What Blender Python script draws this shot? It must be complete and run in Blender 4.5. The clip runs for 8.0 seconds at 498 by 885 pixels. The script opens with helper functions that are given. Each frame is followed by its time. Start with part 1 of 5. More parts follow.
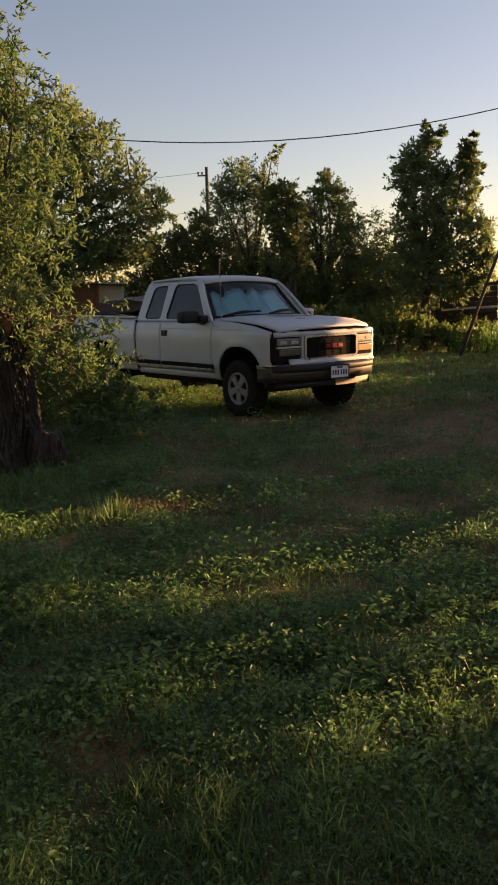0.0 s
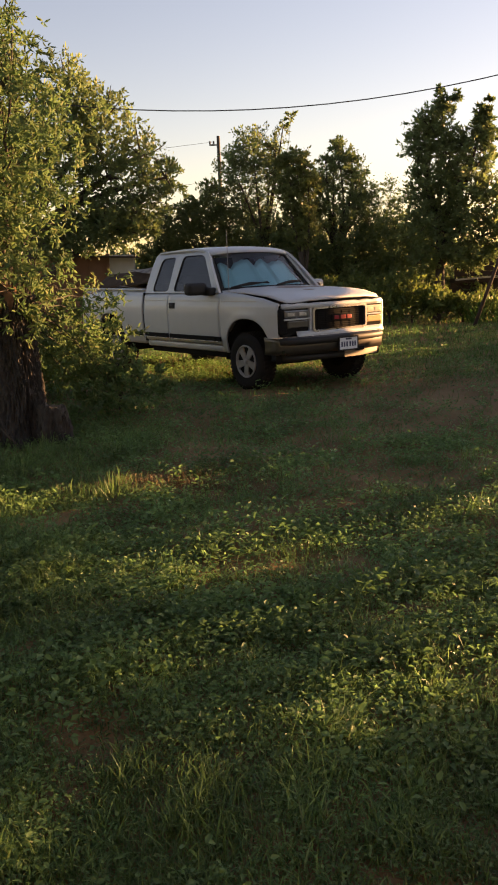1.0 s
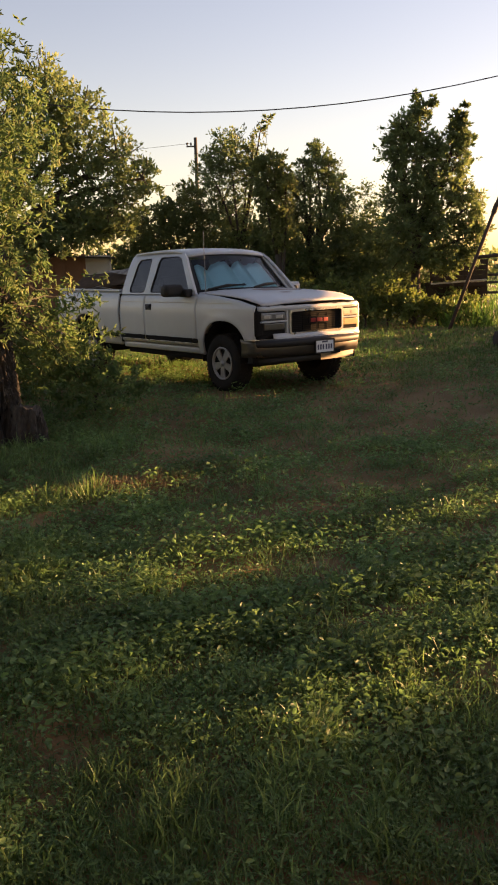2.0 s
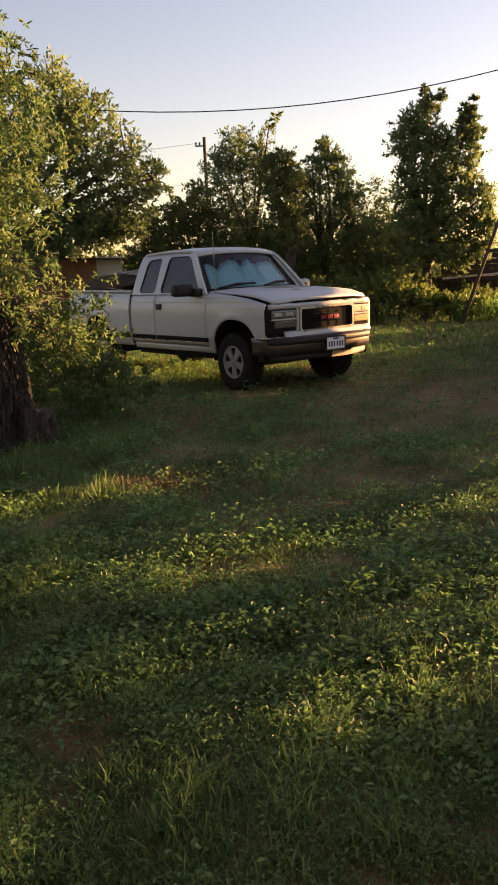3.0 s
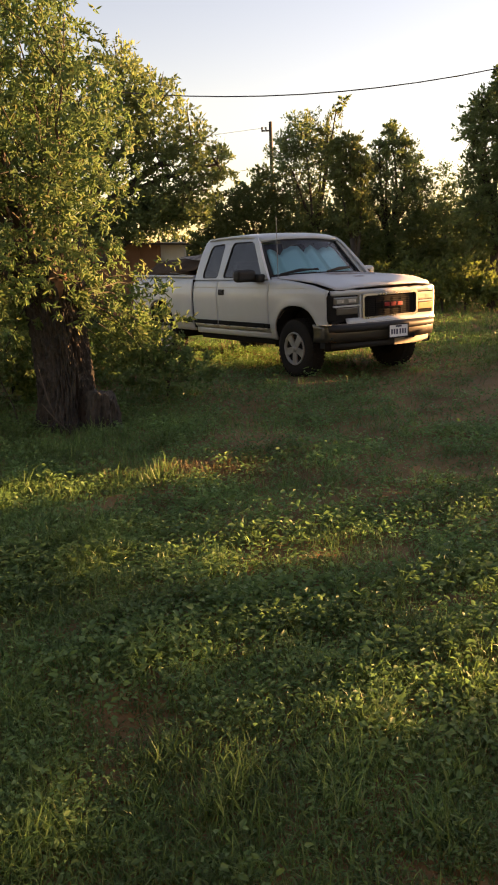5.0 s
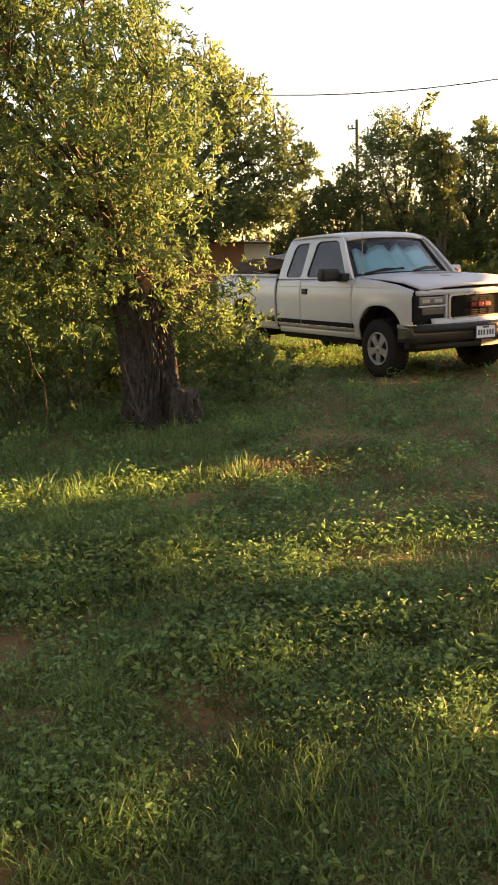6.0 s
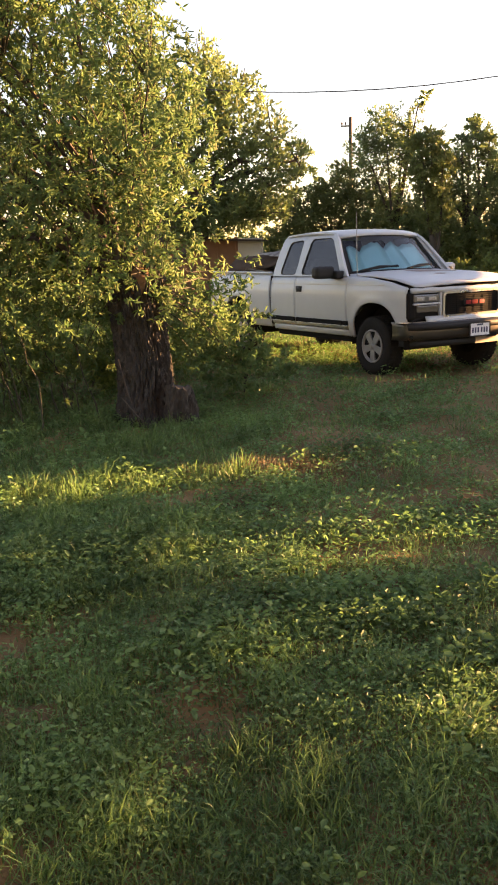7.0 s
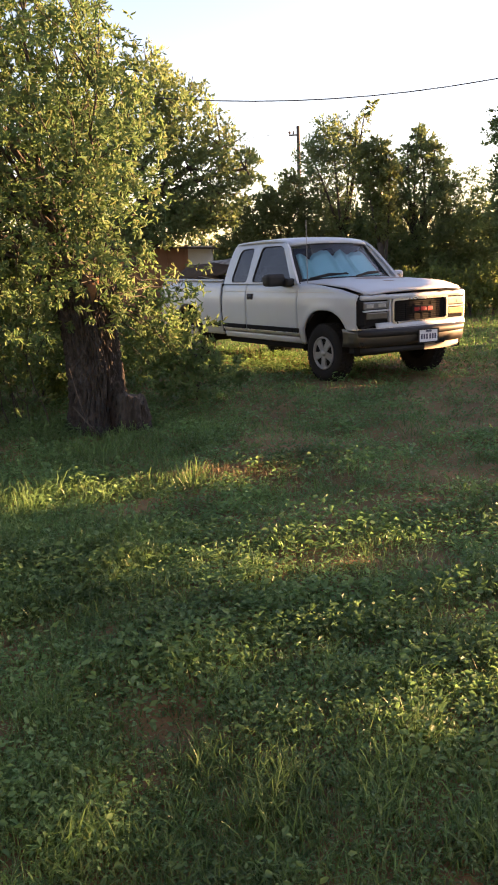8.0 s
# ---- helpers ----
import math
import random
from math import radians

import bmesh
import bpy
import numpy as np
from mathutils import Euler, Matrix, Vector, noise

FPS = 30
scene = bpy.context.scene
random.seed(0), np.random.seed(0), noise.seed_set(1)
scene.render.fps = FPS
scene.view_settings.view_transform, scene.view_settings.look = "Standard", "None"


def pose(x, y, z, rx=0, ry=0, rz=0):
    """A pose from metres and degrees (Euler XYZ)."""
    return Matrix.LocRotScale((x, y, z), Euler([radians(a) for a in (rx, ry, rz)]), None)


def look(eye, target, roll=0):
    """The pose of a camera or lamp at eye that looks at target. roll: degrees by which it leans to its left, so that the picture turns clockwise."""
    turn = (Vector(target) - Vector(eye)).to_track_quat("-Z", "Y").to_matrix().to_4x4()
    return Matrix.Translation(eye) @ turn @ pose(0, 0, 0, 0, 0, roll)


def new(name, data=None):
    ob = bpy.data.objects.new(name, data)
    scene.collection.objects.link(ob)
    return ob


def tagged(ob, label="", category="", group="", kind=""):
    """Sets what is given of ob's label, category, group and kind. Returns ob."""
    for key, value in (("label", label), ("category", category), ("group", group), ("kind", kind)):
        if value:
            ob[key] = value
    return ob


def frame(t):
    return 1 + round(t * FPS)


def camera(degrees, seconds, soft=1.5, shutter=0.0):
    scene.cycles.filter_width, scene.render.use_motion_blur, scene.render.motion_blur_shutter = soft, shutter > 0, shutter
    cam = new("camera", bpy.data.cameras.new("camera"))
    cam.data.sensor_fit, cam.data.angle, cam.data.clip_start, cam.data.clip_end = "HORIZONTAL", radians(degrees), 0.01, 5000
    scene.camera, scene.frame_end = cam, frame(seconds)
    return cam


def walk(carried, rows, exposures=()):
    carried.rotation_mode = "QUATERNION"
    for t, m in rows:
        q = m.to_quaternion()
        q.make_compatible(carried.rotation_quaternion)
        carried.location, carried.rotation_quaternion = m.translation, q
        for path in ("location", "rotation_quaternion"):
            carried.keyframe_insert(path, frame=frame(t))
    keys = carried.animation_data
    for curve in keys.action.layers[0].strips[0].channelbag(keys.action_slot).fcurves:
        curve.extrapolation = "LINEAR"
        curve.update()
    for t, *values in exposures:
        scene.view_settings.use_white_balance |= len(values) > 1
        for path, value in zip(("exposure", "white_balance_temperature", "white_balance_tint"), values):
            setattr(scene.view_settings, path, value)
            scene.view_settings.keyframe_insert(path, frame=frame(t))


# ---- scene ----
# The camera and its walk: held in the hand, turning where it stands.
cam = camera(33.20, 8.0, 1.9)
PATH = [
    (0, pose(-0.139, -0.085, 1.530, 80.38, 1.50, -1.43)),
    (0.2, pose(-0.102, -0.055, 1.532, 79.26, 2.87, -0.19)),
    (0.5, pose(-0.054, -0.033, 1.531, 79.04, 2.51, -0.18)),
    (1, pose(-0.033, -0.021, 1.529, 78.50, 2.04, -0.39)),
    (1.5, pose(-0.034, -0.019, 1.531, 78.30, 1.51, -1.88)),
    (1.7, pose(-0.037, -0.016, 1.531, 78.46, 1.27, -2.10)),
    (2.8, pose(-0.022, -0.016, 1.531, 78.66, 2.41, -1.25)),
    (3, pose(-0.011, -0.010, 1.526, 78.52, 2.56, -1.19)),
    (3.5, pose(0.000, 0.000, 1.522, 78.12, 3.07, -0.01)),
    (4, pose(0.003, 0.005, 1.524, 77.91, 3.45, 1.71)),
    (4.2, pose(-0.002, -0.001, 1.529, 77.93, 3.30, 2.07)),
    (5.3, pose(-0.005, -0.007, 1.521, 77.69, 1.49, 3.81)),
    (5.5, pose(-0.017, -0.002, 1.521, 77.70, 1.68, 5.12)),
    (6, pose(-0.030, -0.004, 1.526, 77.90, 2.07, 8.59)),
    (6.5, pose(-0.054, -0.009, 1.529, 77.51, 1.63, 9.75)),
    (7, pose(-0.052, -0.008, 1.527, 77.70, 1.94, 8.11)),
    (7.5, pose(-0.057, -0.008, 1.527, 78.22, 2.72, 7.36)),
    (8, pose(-0.063, -0.009, 1.529, 78.09, 2.00, 4.75)),
]
EXPOSURES = [(0, 2.19, 7200, 35), (0.4, 2.40, 7400, 37), (1.0, 2.73, 7800, 38), (3.0, 2.76, 7800, 39), (4.2, 2.87, 8100, 38), (5.5, 3.35, 8500, 37), (6.5, 3.91, 8900, 36),
             (7.0, 3.78, 7850, 38), (8.0, 3.58, 6950, 40)]
walk(cam, PATH, EXPOSURES)

# ---- light ----
SUN_EL, SUN_AZ = radians(7.0), radians(64.0)   # azimuth clockwise from +y
TO_SUN = Vector((math.cos(SUN_EL) * math.sin(SUN_AZ), math.cos(SUN_EL) * math.cos(SUN_AZ), math.sin(SUN_EL)))
world = bpy.data.worlds.new("evening_sky")
scene.world = world
world.use_nodes = True
sky = world.node_tree.nodes.new("ShaderNodeTexSky")
sky.sky_type = "NISHITA"
sky.sun_disc = False
sky.sun_elevation, sky.sun_rotation = SUN_EL, SUN_AZ
sky.air_density, sky.dust_density, sky.ozone_density = 1.0, 0.5, 1.2
background = world.node_tree.nodes["Background"]
world.node_tree.links.new(sky.outputs[0], background.inputs[0])
background.inputs[1].default_value = 0.046
sun = new("sun", bpy.data.lights.new("sun", "SUN"))
sun.data.energy, sun.data.angle, sun.data.color = 5.0, radians(0.4), (1.0, 0.64, 0.27)
sun.matrix_world = look(TO_SUN * 50, (0, 0, 0))

# ---- materials ----
def material(name, base, dark=None, scale=8.0, fine=80.0, rough=0.6, metal=0.0, bump=0.15, spec=0.5, coat=0.0, rough_var=0.1, amount=0.6, stretch=1.0):
    """A painted, stone, wood or metal surface: two scales of variation in colour, and a fine relief."""
    m = bpy.data.materials.new(name)
    m.use_nodes = True
    nt = m.node_tree
    n, l = nt.nodes, nt.links
    p = n["Principled BSDF"]
    dark = dark or tuple(c * 0.6 for c in base)
    tc = n.new("ShaderNodeTexCoord")
    big, small = n.new("ShaderNodeTexNoise"), n.new("ShaderNodeTexNoise")
    big.inputs["Scale"].default_value, small.inputs["Scale"].default_value = scale, fine
    big.inputs["Detail"].default_value, small.inputs["Detail"].default_value = 6, 3
    place = n.new("ShaderNodeMapping")
    place.inputs["Scale"].default_value = (1, 1, 1 / stretch)
    l.new(tc.outputs["Object"], place.inputs["Vector"])
    for t in (big, small):
        l.new(place.outputs[0], t.inputs["Vector"])
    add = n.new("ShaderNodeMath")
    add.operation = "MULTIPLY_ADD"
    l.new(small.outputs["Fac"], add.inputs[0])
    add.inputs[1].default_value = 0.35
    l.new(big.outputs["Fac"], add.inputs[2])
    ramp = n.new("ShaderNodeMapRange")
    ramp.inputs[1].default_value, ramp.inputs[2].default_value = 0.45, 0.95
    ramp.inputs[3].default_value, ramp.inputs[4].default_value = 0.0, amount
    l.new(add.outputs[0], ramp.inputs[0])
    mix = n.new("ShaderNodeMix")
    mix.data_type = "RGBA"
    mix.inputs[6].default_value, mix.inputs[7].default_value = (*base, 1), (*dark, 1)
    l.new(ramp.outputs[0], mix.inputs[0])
    l.new(mix.outputs[2], p.inputs["Base Color"])
    rr = n.new("ShaderNodeMapRange")
    rr.inputs[3].default_value, rr.inputs[4].default_value = max(rough - rough_var, 0.02), min(rough + rough_var, 1)
    l.new(big.outputs["Fac"], rr.inputs[0])
    l.new(rr.outputs[0], p.inputs["Roughness"])
    p.inputs["Metallic"].default_value = metal
    p.inputs["Specular IOR Level"].default_value = spec
    p.inputs["Coat Weight"].default_value = coat
    p.inputs["Coat Roughness"].default_value = 0.08
    if bump:
        b = n.new("ShaderNodeBump")
        b.inputs["Strength"].default_value, b.inputs["Distance"].default_value = bump, 0.01
        l.new(add.outputs[0], b.inputs["Height"])
        l.new(b.outputs[0], p.inputs["Normal"])
    return m


def foliage(name, colours, translucent=0.45, rough=0.5, gloss=0.25):
    """Leaves and blades: each its own tint, light shining through."""
    m = bpy.data.materials.new(name)
    m.use_nodes = True
    nt = m.node_tree
    n, l = nt.nodes, nt.links
    p = n["Principled BSDF"]
    geo = n.new("ShaderNodeNewGeometry")
    ramp = n.new("ShaderNodeValToRGB")
    e = ramp.color_ramp.elements
    e[0].color, e[1].color = (*colours[0], 1), (*colours[-1], 1)
    for i, c in enumerate(colours[1:-1]):
        e.new((i + 1) / (len(colours) - 1)).color = (*c, 1)
    l.new(geo.outputs["Random Per Island"], ramp.inputs[0])
    tc, nz = n.new("ShaderNodeTexCoord"), n.new("ShaderNodeTexNoise")
    nz.inputs["Scale"].default_value = 1.3
    l.new(tc.outputs["Object"], nz.inputs["Vector"])
    hsv = n.new("ShaderNodeHueSaturation")
    mr = n.new("ShaderNodeMapRange")
    mr.inputs[1].default_value, mr.inputs[2].default_value, mr.inputs[3].default_value, mr.inputs[4].default_value = 0.3, 0.7, 0.7, 1.25
    l.new(nz.outputs["Fac"], mr.inputs[0])
    l.new(mr.outputs[0], hsv.inputs["Value"])
    l.new(ramp.outputs[0], hsv.inputs["Color"])
    l.new(hsv.outputs[0], p.inputs["Base Color"])
    p.inputs["Roughness"].default_value = rough
    p.inputs["Specular IOR Level"].default_value = gloss
    tr = n.new("ShaderNodeBsdfTranslucent")
    bright = n.new("ShaderNodeHueSaturation")
    bright.inputs["Value"].default_value, bright.inputs["Saturation"].default_value = 1.18, 1.0
    l.new(hsv.outputs[0], bright.inputs["Color"])
    l.new(bright.outputs[0], tr.inputs["Color"])
    mx = n.new("ShaderNodeMixShader")
    mx.inputs[0].default_value = translucent
    l.new(p.outputs[0], mx.inputs[1])
    l.new(tr.outputs[0], mx.inputs[2])
    l.new(mx.outputs[0], n["Material Output"].inputs[0])
    return m


def glass(name, tint, rough=0.03):
    """Thin tinted pane: partly mirror, partly see-through."""
    m = bpy.data.materials.new(name)
    m.use_nodes = True
    n, l = m.node_tree.nodes, m.node_tree.links
    tr, gl, fr, mx = n.new("ShaderNodeBsdfTransparent"), n.new("ShaderNodeBsdfGlossy"), n.new("ShaderNodeFresnel"), n.new("ShaderNodeMixShader")
    tr.inputs[0].default_value = (*tint, 1)
    gl.inputs["Roughness"].default_value = rough
    fr.inputs[0].default_value = 1.52
    l.new(fr.outputs[0], mx.inputs[0])
    l.new(tr.outputs[0], mx.inputs[1])
    l.new(gl.outputs[0], mx.inputs[2])
    l.new(mx.outputs[0], n["Material Output"].inputs[0])
    return m


M = {
    "paint": material("faded_white_paint", (0.41, 0.43, 0.44), (0.34, 0.345, 0.335), 2.5, 60, 0.38, bump=0.02, coat=0.3, amount=0.5),
    "hood": material("worn_hood_paint", (0.45, 0.47, 0.485), (0.33, 0.28, 0.26), 1.6, 40, 0.45, bump=0.02, coat=0.1, amount=0.35),
    "worn": material("bare_primer", (0.19, 0.115, 0.085), (0.31, 0.26, 0.235), 9, 60, 0.6, bump=0.05, amount=0.7),
    "paint_low": material("dusty_white_paint", (0.44, 0.40, 0.34), (0.30, 0.26, 0.21), 3, 50, 0.5, bump=0.03, coat=0.1),
    "black": material("black_plastic", (0.018, 0.018, 0.018), (0.030, 0.028, 0.025), 12, 150, 0.6, bump=0.08, spec=0.2),
    # near-black for underbody and trim, and for shade painted into hollows
    "void": material("shade_and_trim_black", (0.010, 0.010, 0.010), (0.02, 0.018, 0.015), 6, 60, 0.95, bump=0.2, spec=0.08),
    "rubber": material("worn_rubber", (0.014, 0.0135, 0.013), (0.032, 0.028, 0.023), 9, 90, 0.9, bump=0.25, spec=0.15),
    "chrome": material("dull_chrome", (0.62, 0.61, 0.60), (0.40, 0.38, 0.35), 5, 60, 0.28, metal=0.9, bump=0.03),
    "alloy": material("dull_alloy", (0.27, 0.265, 0.255), (0.18, 0.175, 0.165), 8, 70, 0.45, metal=0.3, bump=0.04),
    "tan": material("sunlit_valance_tan", (0.34, 0.27, 0.19), (0.22, 0.17, 0.12), 6, 60, 0.6, bump=0.1),
    "bumper": material("worn_bumper_chrome", (0.10, 0.092, 0.085), (0.06, 0.054, 0.048), 4, 50, 0.30, metal=0.75, bump=0.05),
    "lens": material("headlight_lens", (0.12, 0.125, 0.125), (0.06, 0.06, 0.058), 20, 120, 0.18, bump=0.1, coat=0.8),
    # lenses on the sunny side: warm sunlight is put into these two colours
    "amber": material("amber_lens", (0.66, 0.48, 0.26), (0.50, 0.34, 0.16), 20, 120, 0.2, bump=0.1, coat=0.6),
    "lit_lens": material("sunlit_lens", (0.62, 0.54, 0.40), (0.46, 0.38, 0.26), 20, 120, 0.3, bump=0.1, coat=0.5),
    "reflector": material("lamp_reflector", (0.42, 0.43, 0.43), (0.25, 0.25, 0.25), 25, 120, 0.25, metal=0.4, bump=0.05),
    "smoke": material("smoked_lens", (0.09, 0.085, 0.075), (0.055, 0.05, 0.045), 20, 120, 0.2, bump=0.1, coat=0.6),
    "red": material("red_badge", (0.34, 0.02, 0.02), (0.22, 0.015, 0.015), 30, 90, 0.35, bump=0.02),
    "plate": material("plate_white", (0.72, 0.74, 0.76), (0.55, 0.56, 0.58), 30, 90, 0.5, bump=0.02),
    "plate_ink": material("plate_dark", (0.04, 0.05, 0.10), (0.08, 0.08, 0.12), 30, 90, 0.6, bump=0.02),
    "shade": material("teal_sunshade", (0.50, 0.84, 0.84), (0.26, 0.60, 0.63), 6, 40, 0.34, metal=0.35, bump=0.06),
    "dash": material("dark_interior", (0.03, 0.03, 0.035), (0.05, 0.05, 0.05), 8, 70, 0.8, bump=0.1),
    "tarp": material("brown_tarp", (0.060, 0.036, 0.022), (0.020, 0.013, 0.009), 5, 40, 0.8, bump=0.3, spec=0.12),
    "plastic": material("dusty_plastic", (0.30, 0.26, 0.23), (0.05, 0.038, 0.03), 10, 50, 0.5, bump=0.3, amount=1.2, spec=0.3),
    "board": material("old_boards", (0.26, 0.16, 0.10), (0.14, 0.09, 0.06), 7, 60, 0.85, bump=0.3),
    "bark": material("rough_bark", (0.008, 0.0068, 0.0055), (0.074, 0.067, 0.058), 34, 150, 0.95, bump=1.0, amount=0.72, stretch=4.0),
    "twig": material("young_bark", (0.034, 0.032, 0.020), (0.020, 0.018, 0.012), 12, 60, 0.9, bump=0.3),
    "bark_grey": material("grey_bark", (0.055, 0.045, 0.036), (0.03, 0.024, 0.02), 9, 50, 0.95, bump=0.7),
    "cutwood": material("cut_wood", (0.20, 0.105, 0.055), (0.10, 0.06, 0.035), 9, 60, 0.9, bump=0.4),
    "pole": material("weathered_pole", (0.058, 0.046, 0.036), (0.032, 0.026, 0.020), 3, 40, 0.9, bump=0.4),
    "wire": material("dark_cable", (0.02, 0.02, 0.022), (0.03, 0.03, 0.03), 10, 50, 0.7, bump=0.0),
    "rust": material("rusty_steel", (0.055, 0.035, 0.026), (0.028, 0.02, 0.016), 6, 50, 0.85, metal=0.2, bump=0.3),
    "shed_wall": material("pale_shed_wall", (0.50, 0.50, 0.48), (0.36, 0.35, 0.32), 2, 30, 0.8, bump=0.2),
    "shed_roof": material("rusty_roof", (0.24, 0.12, 0.07), (0.14, 0.075, 0.05), 2, 20, 0.8, bump=0.3),
    "house": material("weathered_wall", (0.16, 0.14, 0.12), (0.10, 0.085, 0.07), 2, 40, 0.9, bump=0.2),
    "white_trim": material("white_trim", (0.46, 0.44, 0.41), (0.30, 0.28, 0.25), 5, 40, 0.6),
}
GLASS_SIDE = glass("tinted_side_glass", (0.16, 0.16, 0.18))
GLASS_FRONT = glass("windshield_glass", (0.86, 0.92, 0.92))
LEAF_NEAR = foliage("olive_willow_leaf", [(0.067, 0.133, 0.050), (0.094, 0.168, 0.058), (0.125, 0.185, 0.064), (0.076, 0.146, 0.058), (0.150, 0.174, 0.072)], 0.44, 0.6, 0.12)
LEAF_DARK = foliage("dark_green_leaf", [(0.096, 0.156, 0.060), (0.120, 0.176, 0.066), (0.140, 0.182, 0.070), (0.112, 0.166, 0.064)], 0.5)
LEAF_YELLOW = foliage("yellow_green_leaf", [(0.080, 0.132, 0.034), (0.118, 0.172, 0.044), (0.155, 0.192, 0.052), (0.092, 0.145, 0.040)])
LEAF_OLIVE = foliage("olive_leaf", [(0.095, 0.138, 0.046), (0.120, 0.158, 0.052), (0.140, 0.165, 0.056), (0.104, 0.148, 0.050)], 0.5)
LEAF_BUSH = foliage("bush_leaf", [(0.078, 0.130, 0.036), (0.124, 0.176, 0.044), (0.156, 0.195, 0.052)])
GRASS = foliage("grass_blade", [(0.044, 0.096, 0.029), (0.098, 0.193, 0.054), (0.164, 0.266, 0.085), (0.059, 0.129, 0.039), (0.155, 0.217, 0.085)], 0.44, 0.42, 0.28)
VERGE = foliage("verge_blade", [(0.030, 0.088, 0.020), (0.052, 0.134, 0.029), (0.084, 0.168, 0.041), (0.042, 0.109, 0.025)], 0.45, 0.5, 0.15)
CLOVER = foliage("clover_leaf", [(0.074, 0.149, 0.049), (0.132, 0.250, 0.081), (0.090, 0.179, 0.057), (0.171, 0.282, 0.101)], 0.46, 0.44, 0.32)
DRYGRASS = foliage("dry_stalk", [(0.170, 0.119, 0.062), (0.221, 0.180, 0.095), (0.111, 0.076, 0.043), (0.136, 0.142, 0.057)], 0.3, 0.6)

# Bare soil between the plants, mossy where it is damp.
soil = material("trodden_soil", (0.215, 0.140, 0.066), (0.106, 0.069, 0.033), 1.6, 130, 0.95, bump=1.0, spec=0.15, amount=0.9)
weedy_soil = material("weedy_soil", (0.052, 0.078, 0.026), (0.12, 0.085, 0.05), 0.9, 30, 0.95, bump=0.6, spec=0.15, amount=0.8)

# ---- shapes ----
RNG = np.random.default_rng(7)


def raw_mesh(name, verts, faces, smooth=False):
    """A mesh from arrays: verts (n, 3), faces a list of arrays of equal-sided faces."""
    me = bpy.data.meshes.new(name)
    verts = np.asarray(verts, np.float32)
    groups = [np.asarray(f, np.int32) for f in faces if len(f)]
    sizes = np.concatenate([np.full(len(g), g.shape[1], np.int32) for g in groups])
    loops = np.concatenate([g.ravel() for g in groups])
    me.vertices.add(len(verts))
    me.vertices.foreach_set("co", verts.ravel())
    me.loops.add(len(loops))
    me.loops.foreach_set("vertex_index", loops)
    me.polygons.add(len(sizes))
    me.polygons.foreach_set("loop_start", np.concatenate([[0], np.cumsum(sizes)[:-1]]).astype(np.int32))
    if smooth:
        me.polygons.foreach_set("use_smooth", np.ones(len(sizes), bool))
    me.update(calc_edges=True)
    return me


def part(name, bm, mat, parent=None, label="", smooth=False, thick=0.0):
    """Links a bmesh or a mesh as one object, under a thing or a part."""
    if isinstance(bm, bmesh.types.BMesh):
        me = bpy.data.meshes.new(name)
        bmesh.ops.recalc_face_normals(bm, faces=bm.faces)
        for f in bm.faces:
            f.smooth = smooth
        bm.to_mesh(me)
        bm.free()
    else:
        me = bm
    if not me.materials:
        me.materials.append(mat)
    ob = new(name, me)
    ob.parent = parent
    if label:
        ob["label"] = label
    if thick:
        s = ob.modifiers.new("thickness", "SOLIDIFY")
        s.thickness, s.offset = abs(thick), -1 if thick > 0 else 1
    return ob


def thing(name, m, label, category, group="", kind=""):
    ob = new(name)
    ob.matrix_world = m
    ob.empty_display_size = 0.1
    return tagged(ob, label, category, group, kind)


def box(size, at=(0, 0, 0), bevel=0.01, turn=None, bm=None, segments=2):
    """A box with rounded edges; adds to bm where one is given."""
    out = bm or bmesh.new()
    b = bmesh.new()
    bmesh.ops.create_cube(b, size=1.0)
    bmesh.ops.scale(b, vec=size, verts=b.verts)
    if bevel:
        bmesh.ops.bevel(b, geom=b.edges[:], offset=min(bevel, min(size) * 0.45), segments=segments, affect="EDGES", profile=0.5)
    if turn is not None:
        bmesh.ops.transform(b, matrix=turn, verts=b.verts)
    bmesh.ops.translate(b, vec=at, verts=b.verts)
    tmp = bpy.data.meshes.new("tmp")
    b.to_mesh(tmp)
    b.free()
    out.from_mesh(tmp)
    bpy.data.meshes.remove(tmp)
    return out


def grid(points, bm=None, closed_u=False):
    """A bmesh sheet through a (nu, nv, 3) array of points."""
    bm = bm or bmesh.new()
    P = np.asarray(points, float)
    vs = [[bm.verts.new(p) for p in row] for row in P]
    nu, nv = len(vs), len(vs[0])
    for i in range(nu if closed_u else nu - 1):
        for j in range(nv - 1):
            bm.faces.new((vs[i][j], vs[(i + 1) % nu][j], vs[(i + 1) % nu][j + 1], vs[i][j + 1]))
    return bm


def tube(path, radii, sides=8, bm=None, wobble=0.0, cap=True):
    """A tapered tube along a path."""
    bm = bm or bmesh.new()
    path = [Vector(p) for p in path]
    rings = []
    for i, p in enumerate(path):
        d = (path[min(i + 1, len(path) - 1)] - path[max(i - 1, 0)]).normalized()
        a = d.orthogonal().normalized() if i == 0 else (a - d * a.dot(d)).normalized()
        b = d.cross(a)
        r = radii[i] if hasattr(radii, "__len__") else radii
        ring = []
        for k in range(sides):
            t = 2 * math.pi * k / sides
            rr = r * (1 + wobble * (noise.noise(p * 3 + Vector((math.cos(t), math.sin(t), 0)) * 1.7)))
            ring.append(bm.verts.new(p + (a * math.cos(t) + b * math.sin(t)) * rr))
        rings.append(ring)
    for r0, r1 in zip(rings, rings[1:]):
        for k in range(sides):
            bm.faces.new((r0[k], r0[(k + 1) % sides], r1[(k + 1) % sides], r1[k]))
    if cap:
        bm.faces.new(rings[0][::-1])
        bm.faces.new(rings[-1])
    return bm


